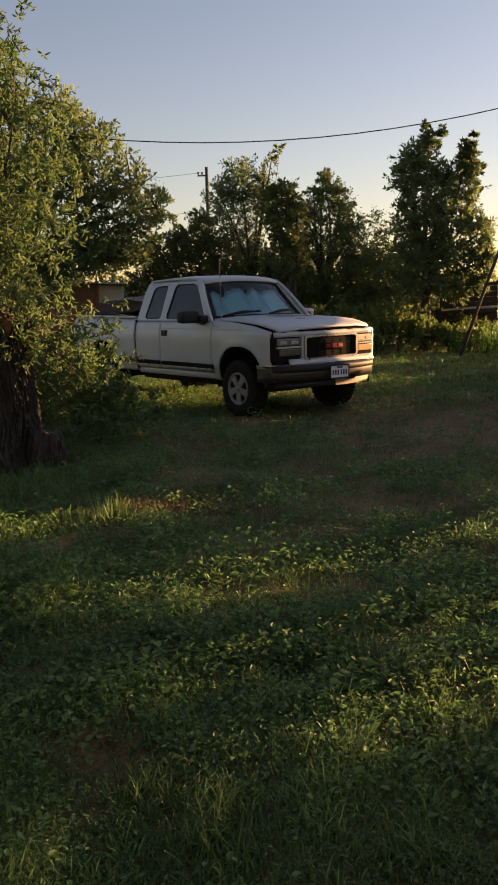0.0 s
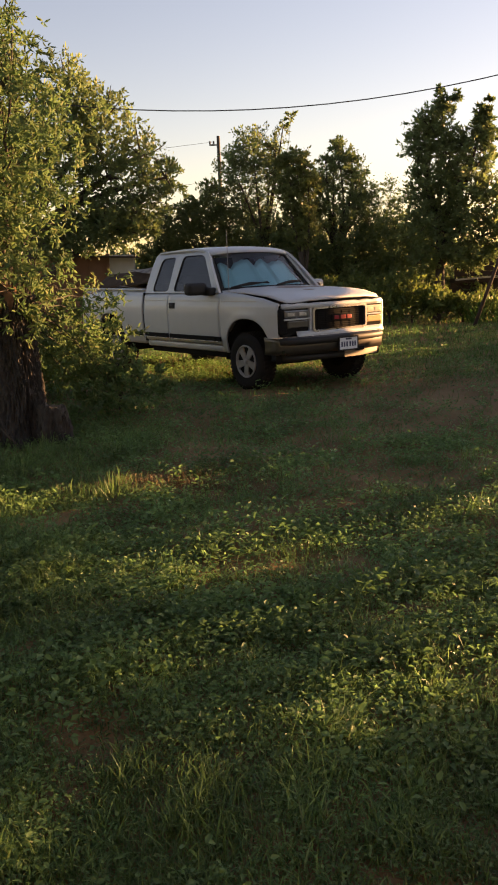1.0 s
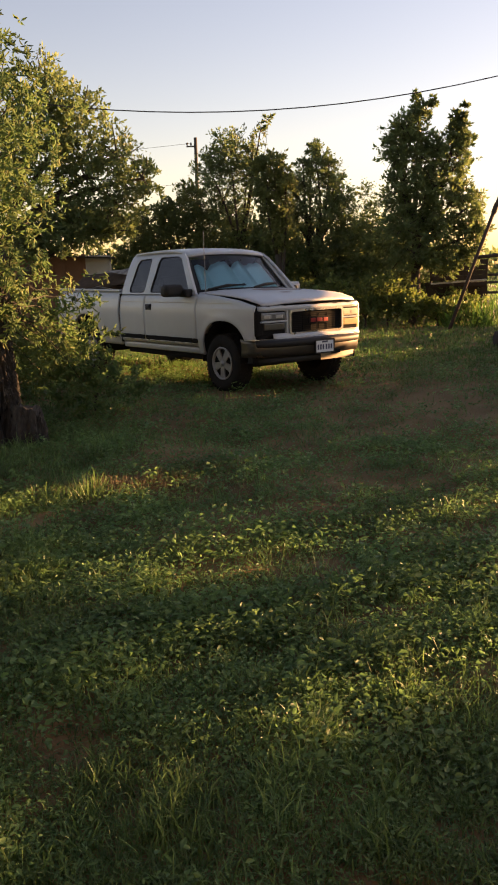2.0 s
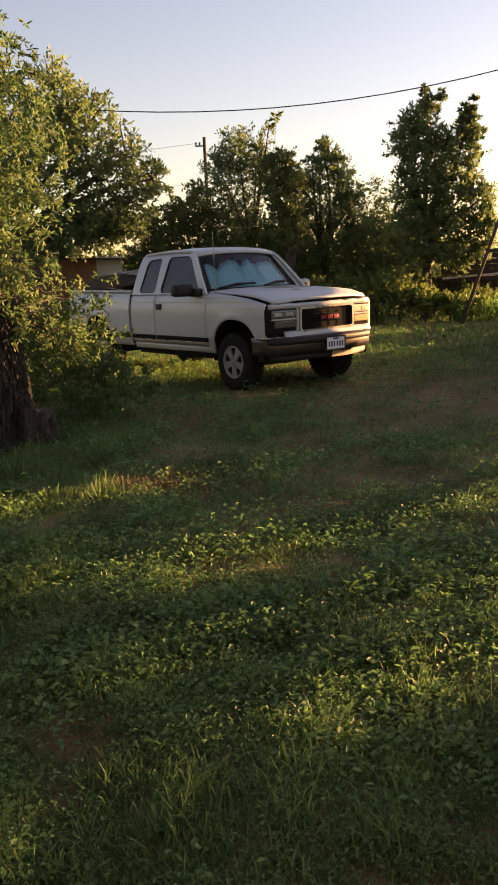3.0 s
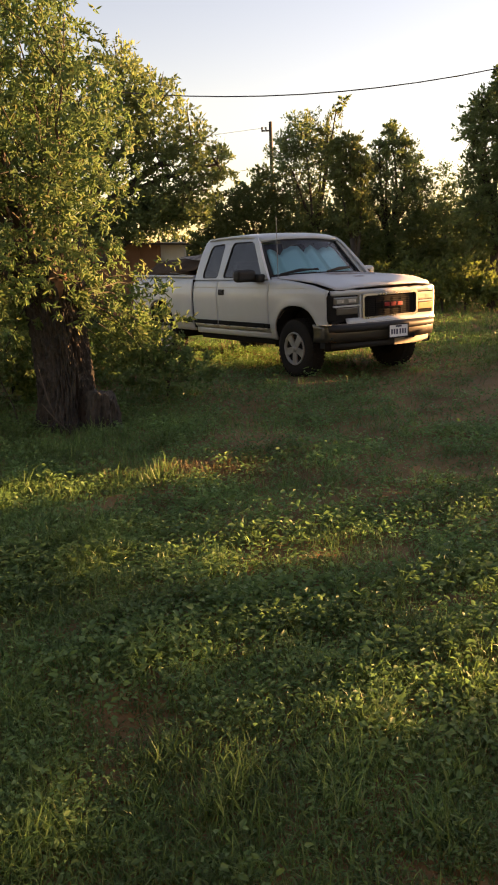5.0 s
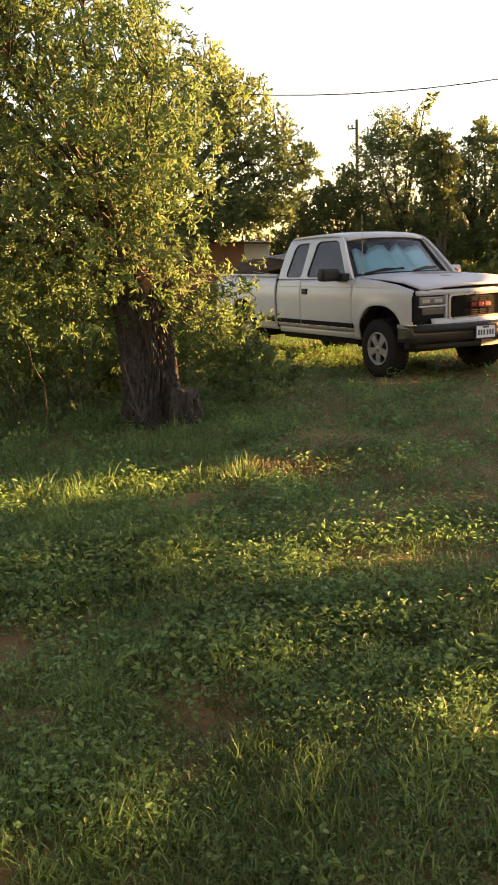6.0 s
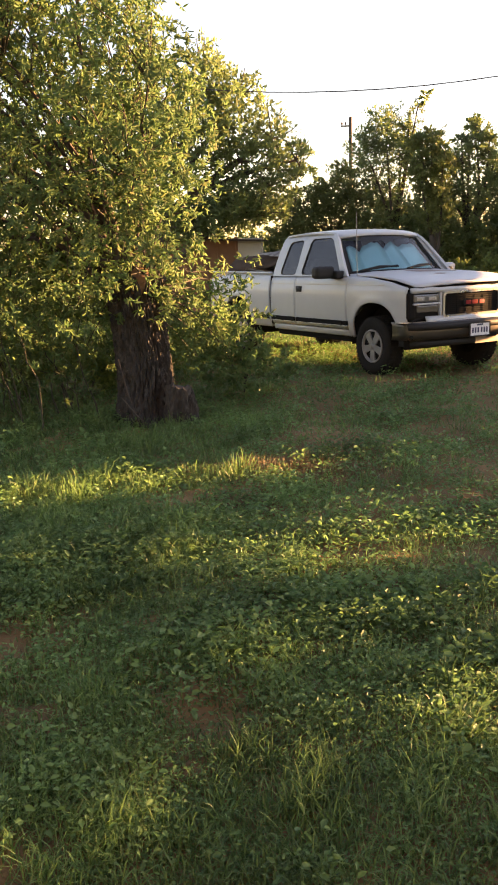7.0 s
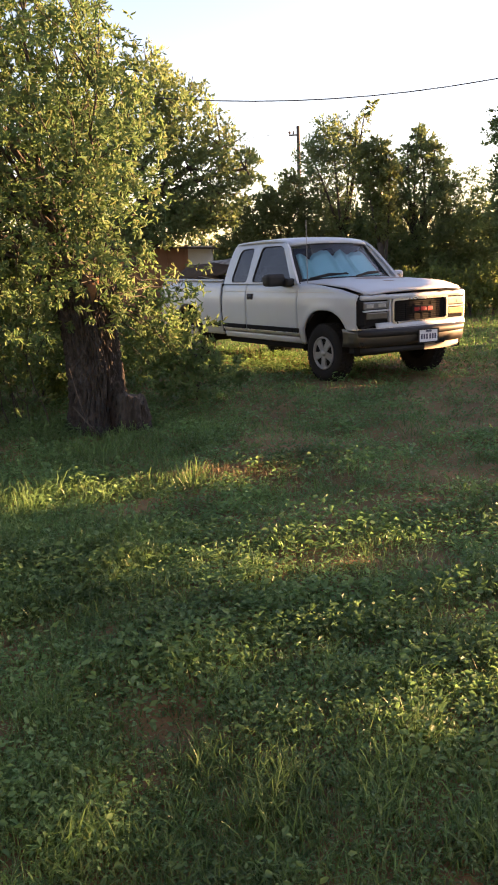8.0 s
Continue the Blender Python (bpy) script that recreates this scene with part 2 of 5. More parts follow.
def lathe(profile, sides=40, axis="y", bm=None):
    """Turns (radius, offset) pairs round an axis."""
    bm = bm or bmesh.new()
    rings = []
    for r, o in profile:
        ring = []
        for k in range(sides):
            t = 2 * math.pi * k / sides
            ring.append(bm.verts.new((r * math.cos(t), o, r * math.sin(t)) if axis == "y" else (r * math.cos(t), r * math.sin(t), o)))
        rings.append(ring)
    for r0, r1 in zip(rings, rings[1:]):
        for k in range(sides):
            bm.faces.new((r0[k], r0[(k + 1) % sides], r1[(k + 1) % sides], r1[k]))
    return bm


def outline(loops, lift, bm=None):
    """Fills a flat outline with holes: loops of (u, v), the first outside; lift turns (u, v) into a point."""
    bm = bm or bmesh.new()
    edges = []
    for loop in loops:
        vs = [bm.verts.new(lift(u, v)) for u, v in loop]
        edges += [bm.edges.new((a, b)) for a, b in zip(vs, vs[1:] + vs[:1])]
    bmesh.ops.triangle_fill(bm, use_beauty=True, use_dissolve=False, edges=edges)
    return bm


def rounded(corners, r, n=4):
    """A polygon with its corners rounded by r."""
    out = []
    c = [Vector((*p, 0)) for p in corners]
    for i, p in enumerate(c):
        a, b = (c[i - 1] - p), (c[(i + 1) % len(c)] - p)
        rr = min(r, a.length * 0.45, b.length * 0.45)
        a, b = p + a.normalized() * rr, p + b.normalized() * rr
        for k in range(n + 1):
            t = k / n
            q = a * (1 - t) ** 2 + p * 2 * t * (1 - t) + b * t * t
            out.append((q.x, q.y))
    return out


def unit(v):
    return v / np.maximum(np.linalg.norm(v, axis=-1, keepdims=True), 1e-9)


def leaf_mesh(name, at, way, length, width, mat, fold=0.25, droop=0.15, six=True, face=None):
    """Many leaves in one mesh: at (n, 3) stalk ends, way (n, 3) directions, lengths and widths."""
    n = len(at)
    way = unit(way)
    tilt = unit(RNG.normal(size=(n, 3)))
    if face is not None:
        tilt = unit(face + tilt * 0.8)
    side = unit(np.cross(tilt, way))
    up = np.cross(side, way)
    L, W = length[:, None], width[:, None]
    if six:
        pts = [at, at + way * L * 0.33 + side * W * 0.5 + up * W * fold, at + way * L * 0.7 + side * W * 0.38 + up * W * fold * 0.6,
               at + way * L - up * L * droop, at + way * L * 0.7 - side * W * 0.38 + up * W * fold * 0.6, at + way * L * 0.33 - side * W * 0.5 + up * W * fold]
        k = 6
        base = np.arange(n)[:, None] * 6
        faces = [np.concatenate([base + [0, 1, 2, 3], base + [0, 3, 4, 5]])]
    else:
        pts = [at, at + way * L * 0.45 + side * W * 0.5, at + way * L - up * L * droop, at + way * L * 0.45 - side * W * 0.5]
        k = 4
        faces = [np.arange(n)[:, None] * 4 + [0, 1, 2, 3]]
    v = np.stack(pts, 1).reshape(-1, 3)
    me = raw_mesh(name, v, faces)
    me.materials.append(mat)
    return me

# ---- ground ----
# Bare spots: x, y, radius along x, radius along y, strength.
BARE = [(2.5, 9.3, 1.4, 1.7, 1.15), (1.9, 12.2, 0.8, 0.7, 0.6), (1.9, 8.0, 0.8, 0.5, 0.9), (-0.78, 5.98, 0.50, 0.17, 0.95), (0.45, 5.2, 0.36, 0.12, 1.1), (0.95, 5.9, 0.6, 0.28, 0.95),
        (0.0, 4.17, 0.30, 0.08, 1.1), (-0.45, 3.14, 0.13, 0.06, 1.0), (-1.64, 3.0, 0.26, 0.22, 1.1), (-1.31, 2.52, 0.22, 0.08, 0.9), (-0.98, 1.8, 0.16, 0.10, 1.2), (-0.5, 7.1, 0.5, 0.25, 0.6),
        (0.4, 6.9, 1.0, 0.35, 0.5), (3.4, 12.5, 1.6, 0.8, 0.5), (0.1, 10.85, 0.7, 0.45, 1.2), (1.45, 11.75, 0.6, 0.4, 1.1), (0.9, 11.6, 0.8, 0.6, 0.8), (0.62, 3.5, 0.25, 0.08, 0.8), (-0.2, 2.35, 0.13, 0.06, 0.8), (1.4, 4.6, 0.4, 0.1, 0.9), (0.9, 2.9, 0.2, 0.07, 0.7)]


def bareness(x, y):
    b = np.zeros_like(x)
    for cx, cy, rx, ry, s in BARE:
        b = np.maximum(b, s * np.exp(-(((x - cx) / rx) ** 2 + ((y - cy) / ry) ** 2)))
    return np.minimum(b * np.clip(1.75 * patchy(x, y, 15, 88), 0.25, 1), 1)


def patchy(x, y, f, seed):
    """Smooth random field between 0 and 1."""
    out = np.zeros_like(x)
    r = np.random.default_rng(seed)
    for k in range(7):
        a, ph, q = r.uniform(0, 2 * math.pi), r.uniform(0, 6.3), f * r.uniform(0.6, 1.8)
        out += np.sin((x * math.cos(a) + y * math.sin(a)) * q + ph)
    return 0.5 + out / 7


def ground_z(x, y):
    near = np.exp(-((x / 9) ** 2 + ((y - 7) / 11) ** 2))
    return near * (0.06 * (patchy(x, y, 3.5, 3) - 0.5) + 0.035 * (patchy(x, y, 11, 4) - 0.5))


xs = np.concatenate([[-900, -400, -180, -90, -50, -30, -20, -14], np.arange(-10, -6, 0.4), np.arange(-6, 6, 0.1), np.arange(6, 12.1, 0.4), [15, 20, 30, 50, 90, 180, 400, 900]])
ys = np.concatenate([[-900, -300, -100, -40, -15, -6], np.arange(-3, 1.5, 0.3), np.arange(1.5, 14, 0.1), np.arange(14, 16.5, 0.4), np.arange(17, 36, 1.0), [40, 50, 70, 100, 160, 300, 600, 1500]])
gx, gy = np.meshgrid(xs, ys, indexing="ij")
verts = np.stack([gx, gy, ground_z(gx, gy)], -1).reshape(-1, 3)
idx = np.arange(len(xs) * len(ys)).reshape(len(xs), len(ys))
quads = np.stack([idx[:-1, :-1], idx[1:, :-1], idx[1:, 1:], idx[:-1, 1:]], -1).reshape(-1, 4)
ground = part("ground", raw_mesh("ground", verts, [quads], True), soil)
# overgrown soil away from the trodden middle of the yard
ground.data.materials.append(weedy_soil)
mid_x, mid_y = verts[quads].mean(1)[:, 0], verts[quads].mean(1)[:, 1]
worn = (mid_y > 1.75) & (mid_y < 26) & (mid_x > -0.53 * mid_y - 0.3) & (mid_x < 0.37 * mid_y + 0.3)
ground.data.polygons.foreach_set("material_index", np.where(worn, 0, 1).astype(np.int32))
tagged(ground, "bare brown soil of a yard with patchy weeds", "ground", kind="structure")


# plain unseen wall added behind the camera, closing the yard and dimming its sky light
shade_wall_south = part("shade_wall_south", box((11.0, 0.2, 3.3), (-0.4, -1.7, 1.6), 0.01), M["house"])
tagged(shade_wall_south, "plain unseen wall added to dim the yard", "wall", kind="structure")


def scatter(n, y0, y1, power=1.0):
    """Places over the yard that the walk can see, denser nearby."""
    u = RNG.random(n)
    if power == 0:
        y = y0 + (y1 - y0) * np.sqrt(u)
    else:
        y = y0 * (y1 / y0) ** u
    lo, hi = -0.53 * y - 0.35, 0.37 * y + 0.35
    x = lo + (hi - lo) * RNG.random(n)
    return x, y


def blades(name, x, y, length, width, mat, bend=1.0, label="", category="grass"):
    """Arching grass blades in one mesh: two or three segments each, bending over more and more."""
    n = len(x)
    a, b = RNG.uniform(0, 2 * math.pi, n), RNG.uniform(0, 2 * math.pi, n)
    p = np.stack([x, y, ground_z(x, y) - 0.004], 1)
    out = np.stack([np.cos(a), np.sin(a), np.zeros(n)], 1)
    side = np.stack([np.cos(b), np.sin(b), np.zeros(n)], 1) * width[:, None] * 0.5
    tilt = np.abs(RNG.normal(0, 0.32, n)) * bend
    more = np.abs(RNG.normal(0.45, 0.3, n)) * bend
    rows = [p - side, p + side]
    for k, w in ((0.40, 0.95), (0.35, 0.7), (0.25, 0.0)):
        step = length[:, None] * k
        p = p + (np.cos(tilt)[:, None] * np.array([0, 0, 1.0]) + np.sin(tilt)[:, None] * out) * step
        p[:, 2] = np.maximum(p[:, 2], ground_z(p[:, 0], p[:, 1]) + 0.004)
        tilt = tilt + more
        rows += [p - side * w, p + side * w] if w else [p]
    v = np.stack(rows, 1).reshape(-1, 3)
    base = np.arange(n)[:, None] * 7
    near, far = base[y <= 5.0], base[y > 5.0]   # beyond five metres the lower two segments are one
    me = raw_mesh(name, v, [np.concatenate([near + [0, 1, 3, 2], near + [2, 3, 5, 4], far + [0, 1, 5, 4]]), base + [4, 5, 6]])
    me.materials.append(mat)
    return tagged(part(name, me, mat), label, category, kind="stuff")


def keep(x, y, dense):
    m = (RNG.random(len(x)) < dense)
    return x[m], y[m]


TRUCK = (0.700, 11.56, -0.9412)


def lumpy(x, y):
    """How tall the growth stands: clumps a hand to an arm's length across."""
    return np.clip(0.1 + 1.1 * patchy(x, y, 13, 61) * (0.4 + patchy(x, y, 4.5, 62)), 0.05, 1.3)


# Short turf everywhere, thin where the soil is bare.
x, y = scatter(150000, 1.7, 34.0)
h = lumpy(x, y)
m = RNG.random(len(x)) < (1 - bareness(x, y)) ** 1.3 * (0.2 + 0.8 * h) * np.where((y > 3.6) & (y < 8), 0.7, 1)
x, y, h = x[m], y[m], h[m]
n = len(x)
blades("short_grass", x, y, RNG.uniform(0.035, 0.10, n) * (0.5 + h) * (1 + 0.02 * y), RNG.uniform(0.0024, 0.0048, n) * (1 + 0.10 * y), GRASS, 1.7,
       "short green grass over the yard")
# Long arching tufts.
tx, ty = scatter(4800, 1.8, 26.0)
tx, ty = keep(tx, ty, (1 - bareness(tx, ty)) ** 2 * np.clip(2.4 * patchy(tx, ty, 3.2, 23) - 0.6, 0.08, 1))
per = 18
tl = np.repeat(RNG.uniform(0.06, 0.15, len(tx)), per)
x = np.repeat(tx, per) + RNG.normal(0, 0.03, len(tx) * per) * (1 + 0.05 * np.repeat(ty, per))
y = np.repeat(ty, per) + RNG.normal(0, 0.03, len(tx) * per) * (1 + 0.05 * np.repeat(ty, per))
n = len(x)
blades("tall_grass", x, y, tl * RNG.uniform(0.5, 1.1, n) * np.interp(y, [1.8, 4], [0.7, 1]), RNG.uniform(0.0024, 0.0046, n) * (1 + 0.07 * y), GRASS, 1.8, "long green grass in loose tufts")
tx, ty = scatter(2300, 1.7, 4.0)
tx, ty = keep(tx, ty, (1 - bareness(tx, ty)) ** 2 * np.clip(3.2 * patchy(tx, ty, 5.0, 29) - 1.1, 0.05, 1))
tl = np.repeat(RNG.uniform(0.05, 0.12, len(tx)), per)
x, y = np.repeat(tx, per) + RNG.normal(0, 0.035, len(tx) * per), np.repeat(ty, per) + RNG.normal(0, 0.035, len(tx) * per)
n = len(x)
blades("arching_grass", x, y, tl * RNG.uniform(0.5, 1.15, n), RNG.uniform(0.0024, 0.0046, n), GRASS, 2.1, "arching green grass in thick tufts")
# Lush grass on the tree's side.
x, y = scatter(150000, 3.4, 10.0)
h = lumpy(x * 0.8, y * 0.8)
edge = np.interp(y, [3.4, 4.5, 5.7, 6.2, 7.0, 8.5, 10], [-1.35, -1.25, -1.2, -1.5, -0.8, -1.0, -1.4])
m = (x < edge + 0.7 * (patchy(x, y, 3, 5) - 0.5)) & (RNG.random(len(x)) < 0.15 + 0.85 * h)
x, y, h = x[m], y[m], h[m]
n = len(x)
blades("lush_grass", x, y, RNG.uniform(0.06, 0.18, n) * (0.5 + 0.8 * h) * np.interp(y, [3.4, 5.5, 6.6, 8], [0.8, 1.0, 0.95, 0.75]), RNG.uniform(0.0028, 0.0056, n) * (1 + 0.05 * y), GRASS, 1.7, "lush green grass round the old tree")
# Green verge beyond the trodden yard.
x, y = scatter(60000, 11.6, 27.0)
m = RNG.random(len(x)) < (1 - bareness(x, y)) ** 2 * (0.35 + 0.65 * lumpy(x * 0.5, y * 0.5))
x, y = x[m], y[m]
n = len(x)
blades("verge_grass", x, y, RNG.uniform(0.04, 0.08, n) * np.interp(y, [12, 16], [1, 1.7]), RNG.uniform(0.008, 0.016, n), VERGE, 1.5, "green grass along the far edge of the yard")
# Coarse grass over the far field.
x, y = scatter(22000, 30.0, 170.0)
x = x * 1.6
n = len(x)
blades("field_grass", x, y, RNG.uniform(0.12, 0.35, n) * (1 + y / 120), RNG.uniform(0.03, 0.07, n) * (1 + y / 60), GRASS, 0.9, "coarse green grass over the far field")
# Rough grass all round the yard, behind and beside the trodden part.
x, y = RNG.uniform(-12, 13, 190000), RNG.uniform(-6, 28, 190000)
m = ((y < 1.4) | (x < -0.53 * y - 0.4) | (x > 0.37 * y + 0.4)) & (RNG.random(len(x)) < np.clip(0.35 + patchy(x, y, 2.2, 31), 0, 1))
x, y = x[m], y[m]
n = len(x)
at = np.stack([x, y, ground_z(x, y) - 0.01], 1)
me = leaf_mesh("rough_grass", at, RNG.normal(0, 0.55, (n, 3)) + np.array([0, 0, 1.0]), RNG.uniform(0.08, 0.2, n), RNG.uniform(0.014, 0.03, n), GRASS, droop=0.3, six=False)
tagged(part("rough_grass", me, GRASS), "rough green grass round the yard", "grass", kind="stuff")
# Dry stalks at the edge of the lush grass.
x = RNG.normal(-0.70, 0.40, 1000)
y = RNG.normal(5.93, 0.13, 1000)
n = len(x)
blades("dry_grass", x, y, RNG.uniform(0.05, 0.13, n), RNG.uniform(0.003, 0.005, n), DRYGRASS, 0.7, "dry reddish-brown grass stalks")
# Dead straw lying on the bare soil.
x, y = scatter(16000, 2.0, 13.0)
x, y = keep(x, y, np.clip(bareness(x, y) * 1.3 - 0.2, 0.02, 0.8))
n = len(x)
blades("straw", x, y, RNG.uniform(0.02, 0.07, n), RNG.uniform(0.002, 0.004, n) * (1 + 0.06 * y), DRYGRASS, 3.2, "short dead straw lying on bare soil")


def weeds(name, count, per, y0, y1, f, seed, size, spread, tall, label, cut, bare=1.5, thin=1.0):
    """Leafy weeds: small plants, each a low mound of leaves."""
    x, y = scatter(count, y0, y1)
    x, y = keep(x, y, np.clip((patchy(x, y, f, seed) - cut) * 4.0, 0.03, 1) * (1 - bareness(x, y)) ** bare * np.interp(y, [1.8, 3.8], [thin, 1]))
    big = RNG.uniform(0.55, 1.35, len(x)) * (1 + 0.03 * y)
    px, py, pb = np.repeat(x, per), np.repeat(y, per), np.repeat(big, per)
    n = len(px)
    a, r = RNG.uniform(0, 2 * math.pi, n), np.sqrt(RNG.random(n))
    qx, qy = px + np.cos(a) * r * spread * pb, py + np.sin(a) * r * spread * pb
    z = ground_z(qx, qy) + tall * pb * (1 - 0.75 * r * r) * RNG.uniform(0.45, 1.05, n)
    at = np.stack([qx, qy, z], 1)
    b = a + RNG.normal(0, 0.9, n)
    way = unit(np.stack([np.cos(b), np.sin(b), RNG.normal(0.1, 0.4, n)], 1))
    side = unit(np.cross(way, np.array([0, 0, 1.0]) + RNG.normal(0, 0.4, (n, 3))))
    up = np.cross(side, way)
    S = (RNG.uniform(0.5, 1.25, n) * size * np.sqrt(pb) * (1 + 0.04 * py) * np.interp(py, [1.8, 3.4], [0.72, 1]))[:, None]
    pts = [at, at + way * S * 0.35 + side * S * 0.29 + up * S * 0.10, at + way * S * 0.75 + side * S * 0.17 + up * S * 0.06, at + way * S - up * S * 0.12,
           at + way * S * 0.75 - side * S * 0.17 + up * S * 0.06, at + way * S * 0.35 - side * S * 0.29 + up * S * 0.10]
    base = np.arange(n)[:, None] * 6
    faces = np.concatenate([base + [0, 1, 2, 3], base + [0, 3, 4, 5]])
    v = np.stack(pts, 1).reshape(-1, 3)
    me = raw_mesh(name, v, [faces])
    me.materials.append(CLOVER)
    tagged(part(name, me, CLOVER), label, "weeds", kind="stuff")


weeds("low_weeds", 19000, 12, 1.75, 22.0, 6.0, 41, 0.0180, 0.065, 0.060, "low leafy green weeds covering the yard", 0.38, thin=0.35)
weeds("yard_weeds", 8500, 13, 2.2, 16.0, 4.0, 71, 0.0235, 0.085, 0.085, "patchy green weeds over the yard", 0.38, thin=0.5)
weeds("broadleaf_weeds", 1700, 20, 1.75, 9.0, 5.5, 57, 0.032, 0.10, 0.13, "broad-leaved green weeds in clumps", 0.53)
weeds("spreading_weeds", 3800, 16, 3.2, 13.0, 3.4, 83, 0.027, 0.11, 0.10, "spreading green weeds in low mounds", 0.42, 0.9)


# ---- trees ----
def bezier(a, b, c, n):
    t = np.linspace(0, 1, n)[:, None]
    return a * (1 - t) ** 2 + 2 * b * t * (1 - t) + c * t * t


def stump(parent):
    """The cut-back trunk: flared base, deep bark furrows, a ragged sawn top."""
    bm = bmesh.new()
    sides, rows = 150, 100
    rings = []
    for j in range(rows):
        t = j / (rows - 1)
        z = -0.06 + t * 1.48
        r = 0.235 + 0.13 * math.exp(-z * 5) + 0.04 * max(0, t - 0.75) * 4
        cx, cy = 0.06 * math.sin(t * 2.2) - 0.16 * t, 0.03 * math.sin(t * 3)
        ring = []
        for k in range(sides):
            a = 2 * math.pi * k / sides
            p = Vector((math.cos(a), math.sin(a), 0))
            warp = 0.5 * noise.noise(Vector((p.x * 2, p.y * 2, z * 3)))
            ridge = 1 - abs(noise.noise(Vector((p.x * 8 + warp, p.y * 8 + warp, z * 3.6)))) * 2.2
            plate = 1 - abs(noise.noise(Vector((p.x * 17 + warp * 2, p.y * 17, z * 12 + warp)))) * 2
            f = 0.036 * ridge + 0.030 * plate + 0.07 * noise.noise(p * 1.4 + Vector((0, 0, z * 0.8)))
            f -= 0.15 * math.exp(-((a - 5.35) / 0.30) ** 2) / (1 + math.exp((z - 0.34) * 16))   # the hollow beside the stub
            top = (0.14 * noise.noise(p * 2.1) + 0.05 * noise.noise(p * 9)) * max(0, t - 0.9) * 10
            ring.append(bm.verts.new((cx + p.x * (r + f - 0.02), cy + p.y * (r + f - 0.02) * 0.9, z + top)))
        rings.append(ring)
    for r0, r1 in zip(rings, rings[1:]):
        for k in range(sides):
            bm.faces.new((r0[k], r0[(k + 1) % sides], r1[(k + 1) % sides], r1[k]))
    bm.faces.new(rings[-1])
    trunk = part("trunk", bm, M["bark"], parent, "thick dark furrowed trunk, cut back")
    # a low broken stub beside the base and a short limb stub at the top
    b2 = bmesh.new()
    rings = []
    for j in range(26):
        z = -0.06 + 0.43 * j / 25
        ring = []
        for k in range(60):
            a = 2 * math.pi * k / 60
            p = Vector((math.cos(a), math.sin(a), 0))
            f = 0.055 * noise.noise(Vector((p.x * 2.2, p.y * 2.2, z * 3))) - 0.05 * max(0, z - 0.2) ** 1.5 + 0.022 * (1 - 2 * abs(noise.noise(Vector((p.x * 12, p.y * 12, z * 9)))))
            jag = (0.10 * noise.noise(p * 1.6 + Vector((3, 0, 0))) + 0.03 * noise.noise(p * 6) - 0.05 * p.x) * max(0, j - 12) / 13
            ring.append(b2.verts.new((0.33 + 0.03 * z + p.x * (0.115 + 0.05 * math.exp(-z * 8) + f), -0.16 + p.y * (0.10 + f), z + jag)))
        rings.append(ring)
    for r0, r1 in zip(rings, rings[1:]):
        for k in range(60):
            b2.faces.new((r0[k], r0[(k + 1) % 60], r1[(k + 1) % 60], r1[k]))
    b2.faces.new(rings[-1])
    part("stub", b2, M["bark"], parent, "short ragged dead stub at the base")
    for path in ([(-0.20, -0.33, 0.66), (-0.12, -0.36, 0.34), (0.02, -0.44, 0.0)], [(-0.16, -0.42, 0.30), (-0.02, -0.45, 0.14), (0.10, -0.46, 0.02)]):
        part("dead_stick", tube(path, [0.005, 0.007, 0.006], 5, wobble=0.2), M["bark_grey"], parent, "thin dead stick against the trunk", smooth=True)
    b3 = tube([(-0.10, -0.05, 1.22), (0.0, -0.15, 1.36), (0.04, -0.20, 1.45)], [0.13, 0.10, 0.085], 16, wobble=0.5)
    part("limb", b3, M["cutwood"], parent, "sawn limb end of reddish wood", smooth=True)
    return trunk


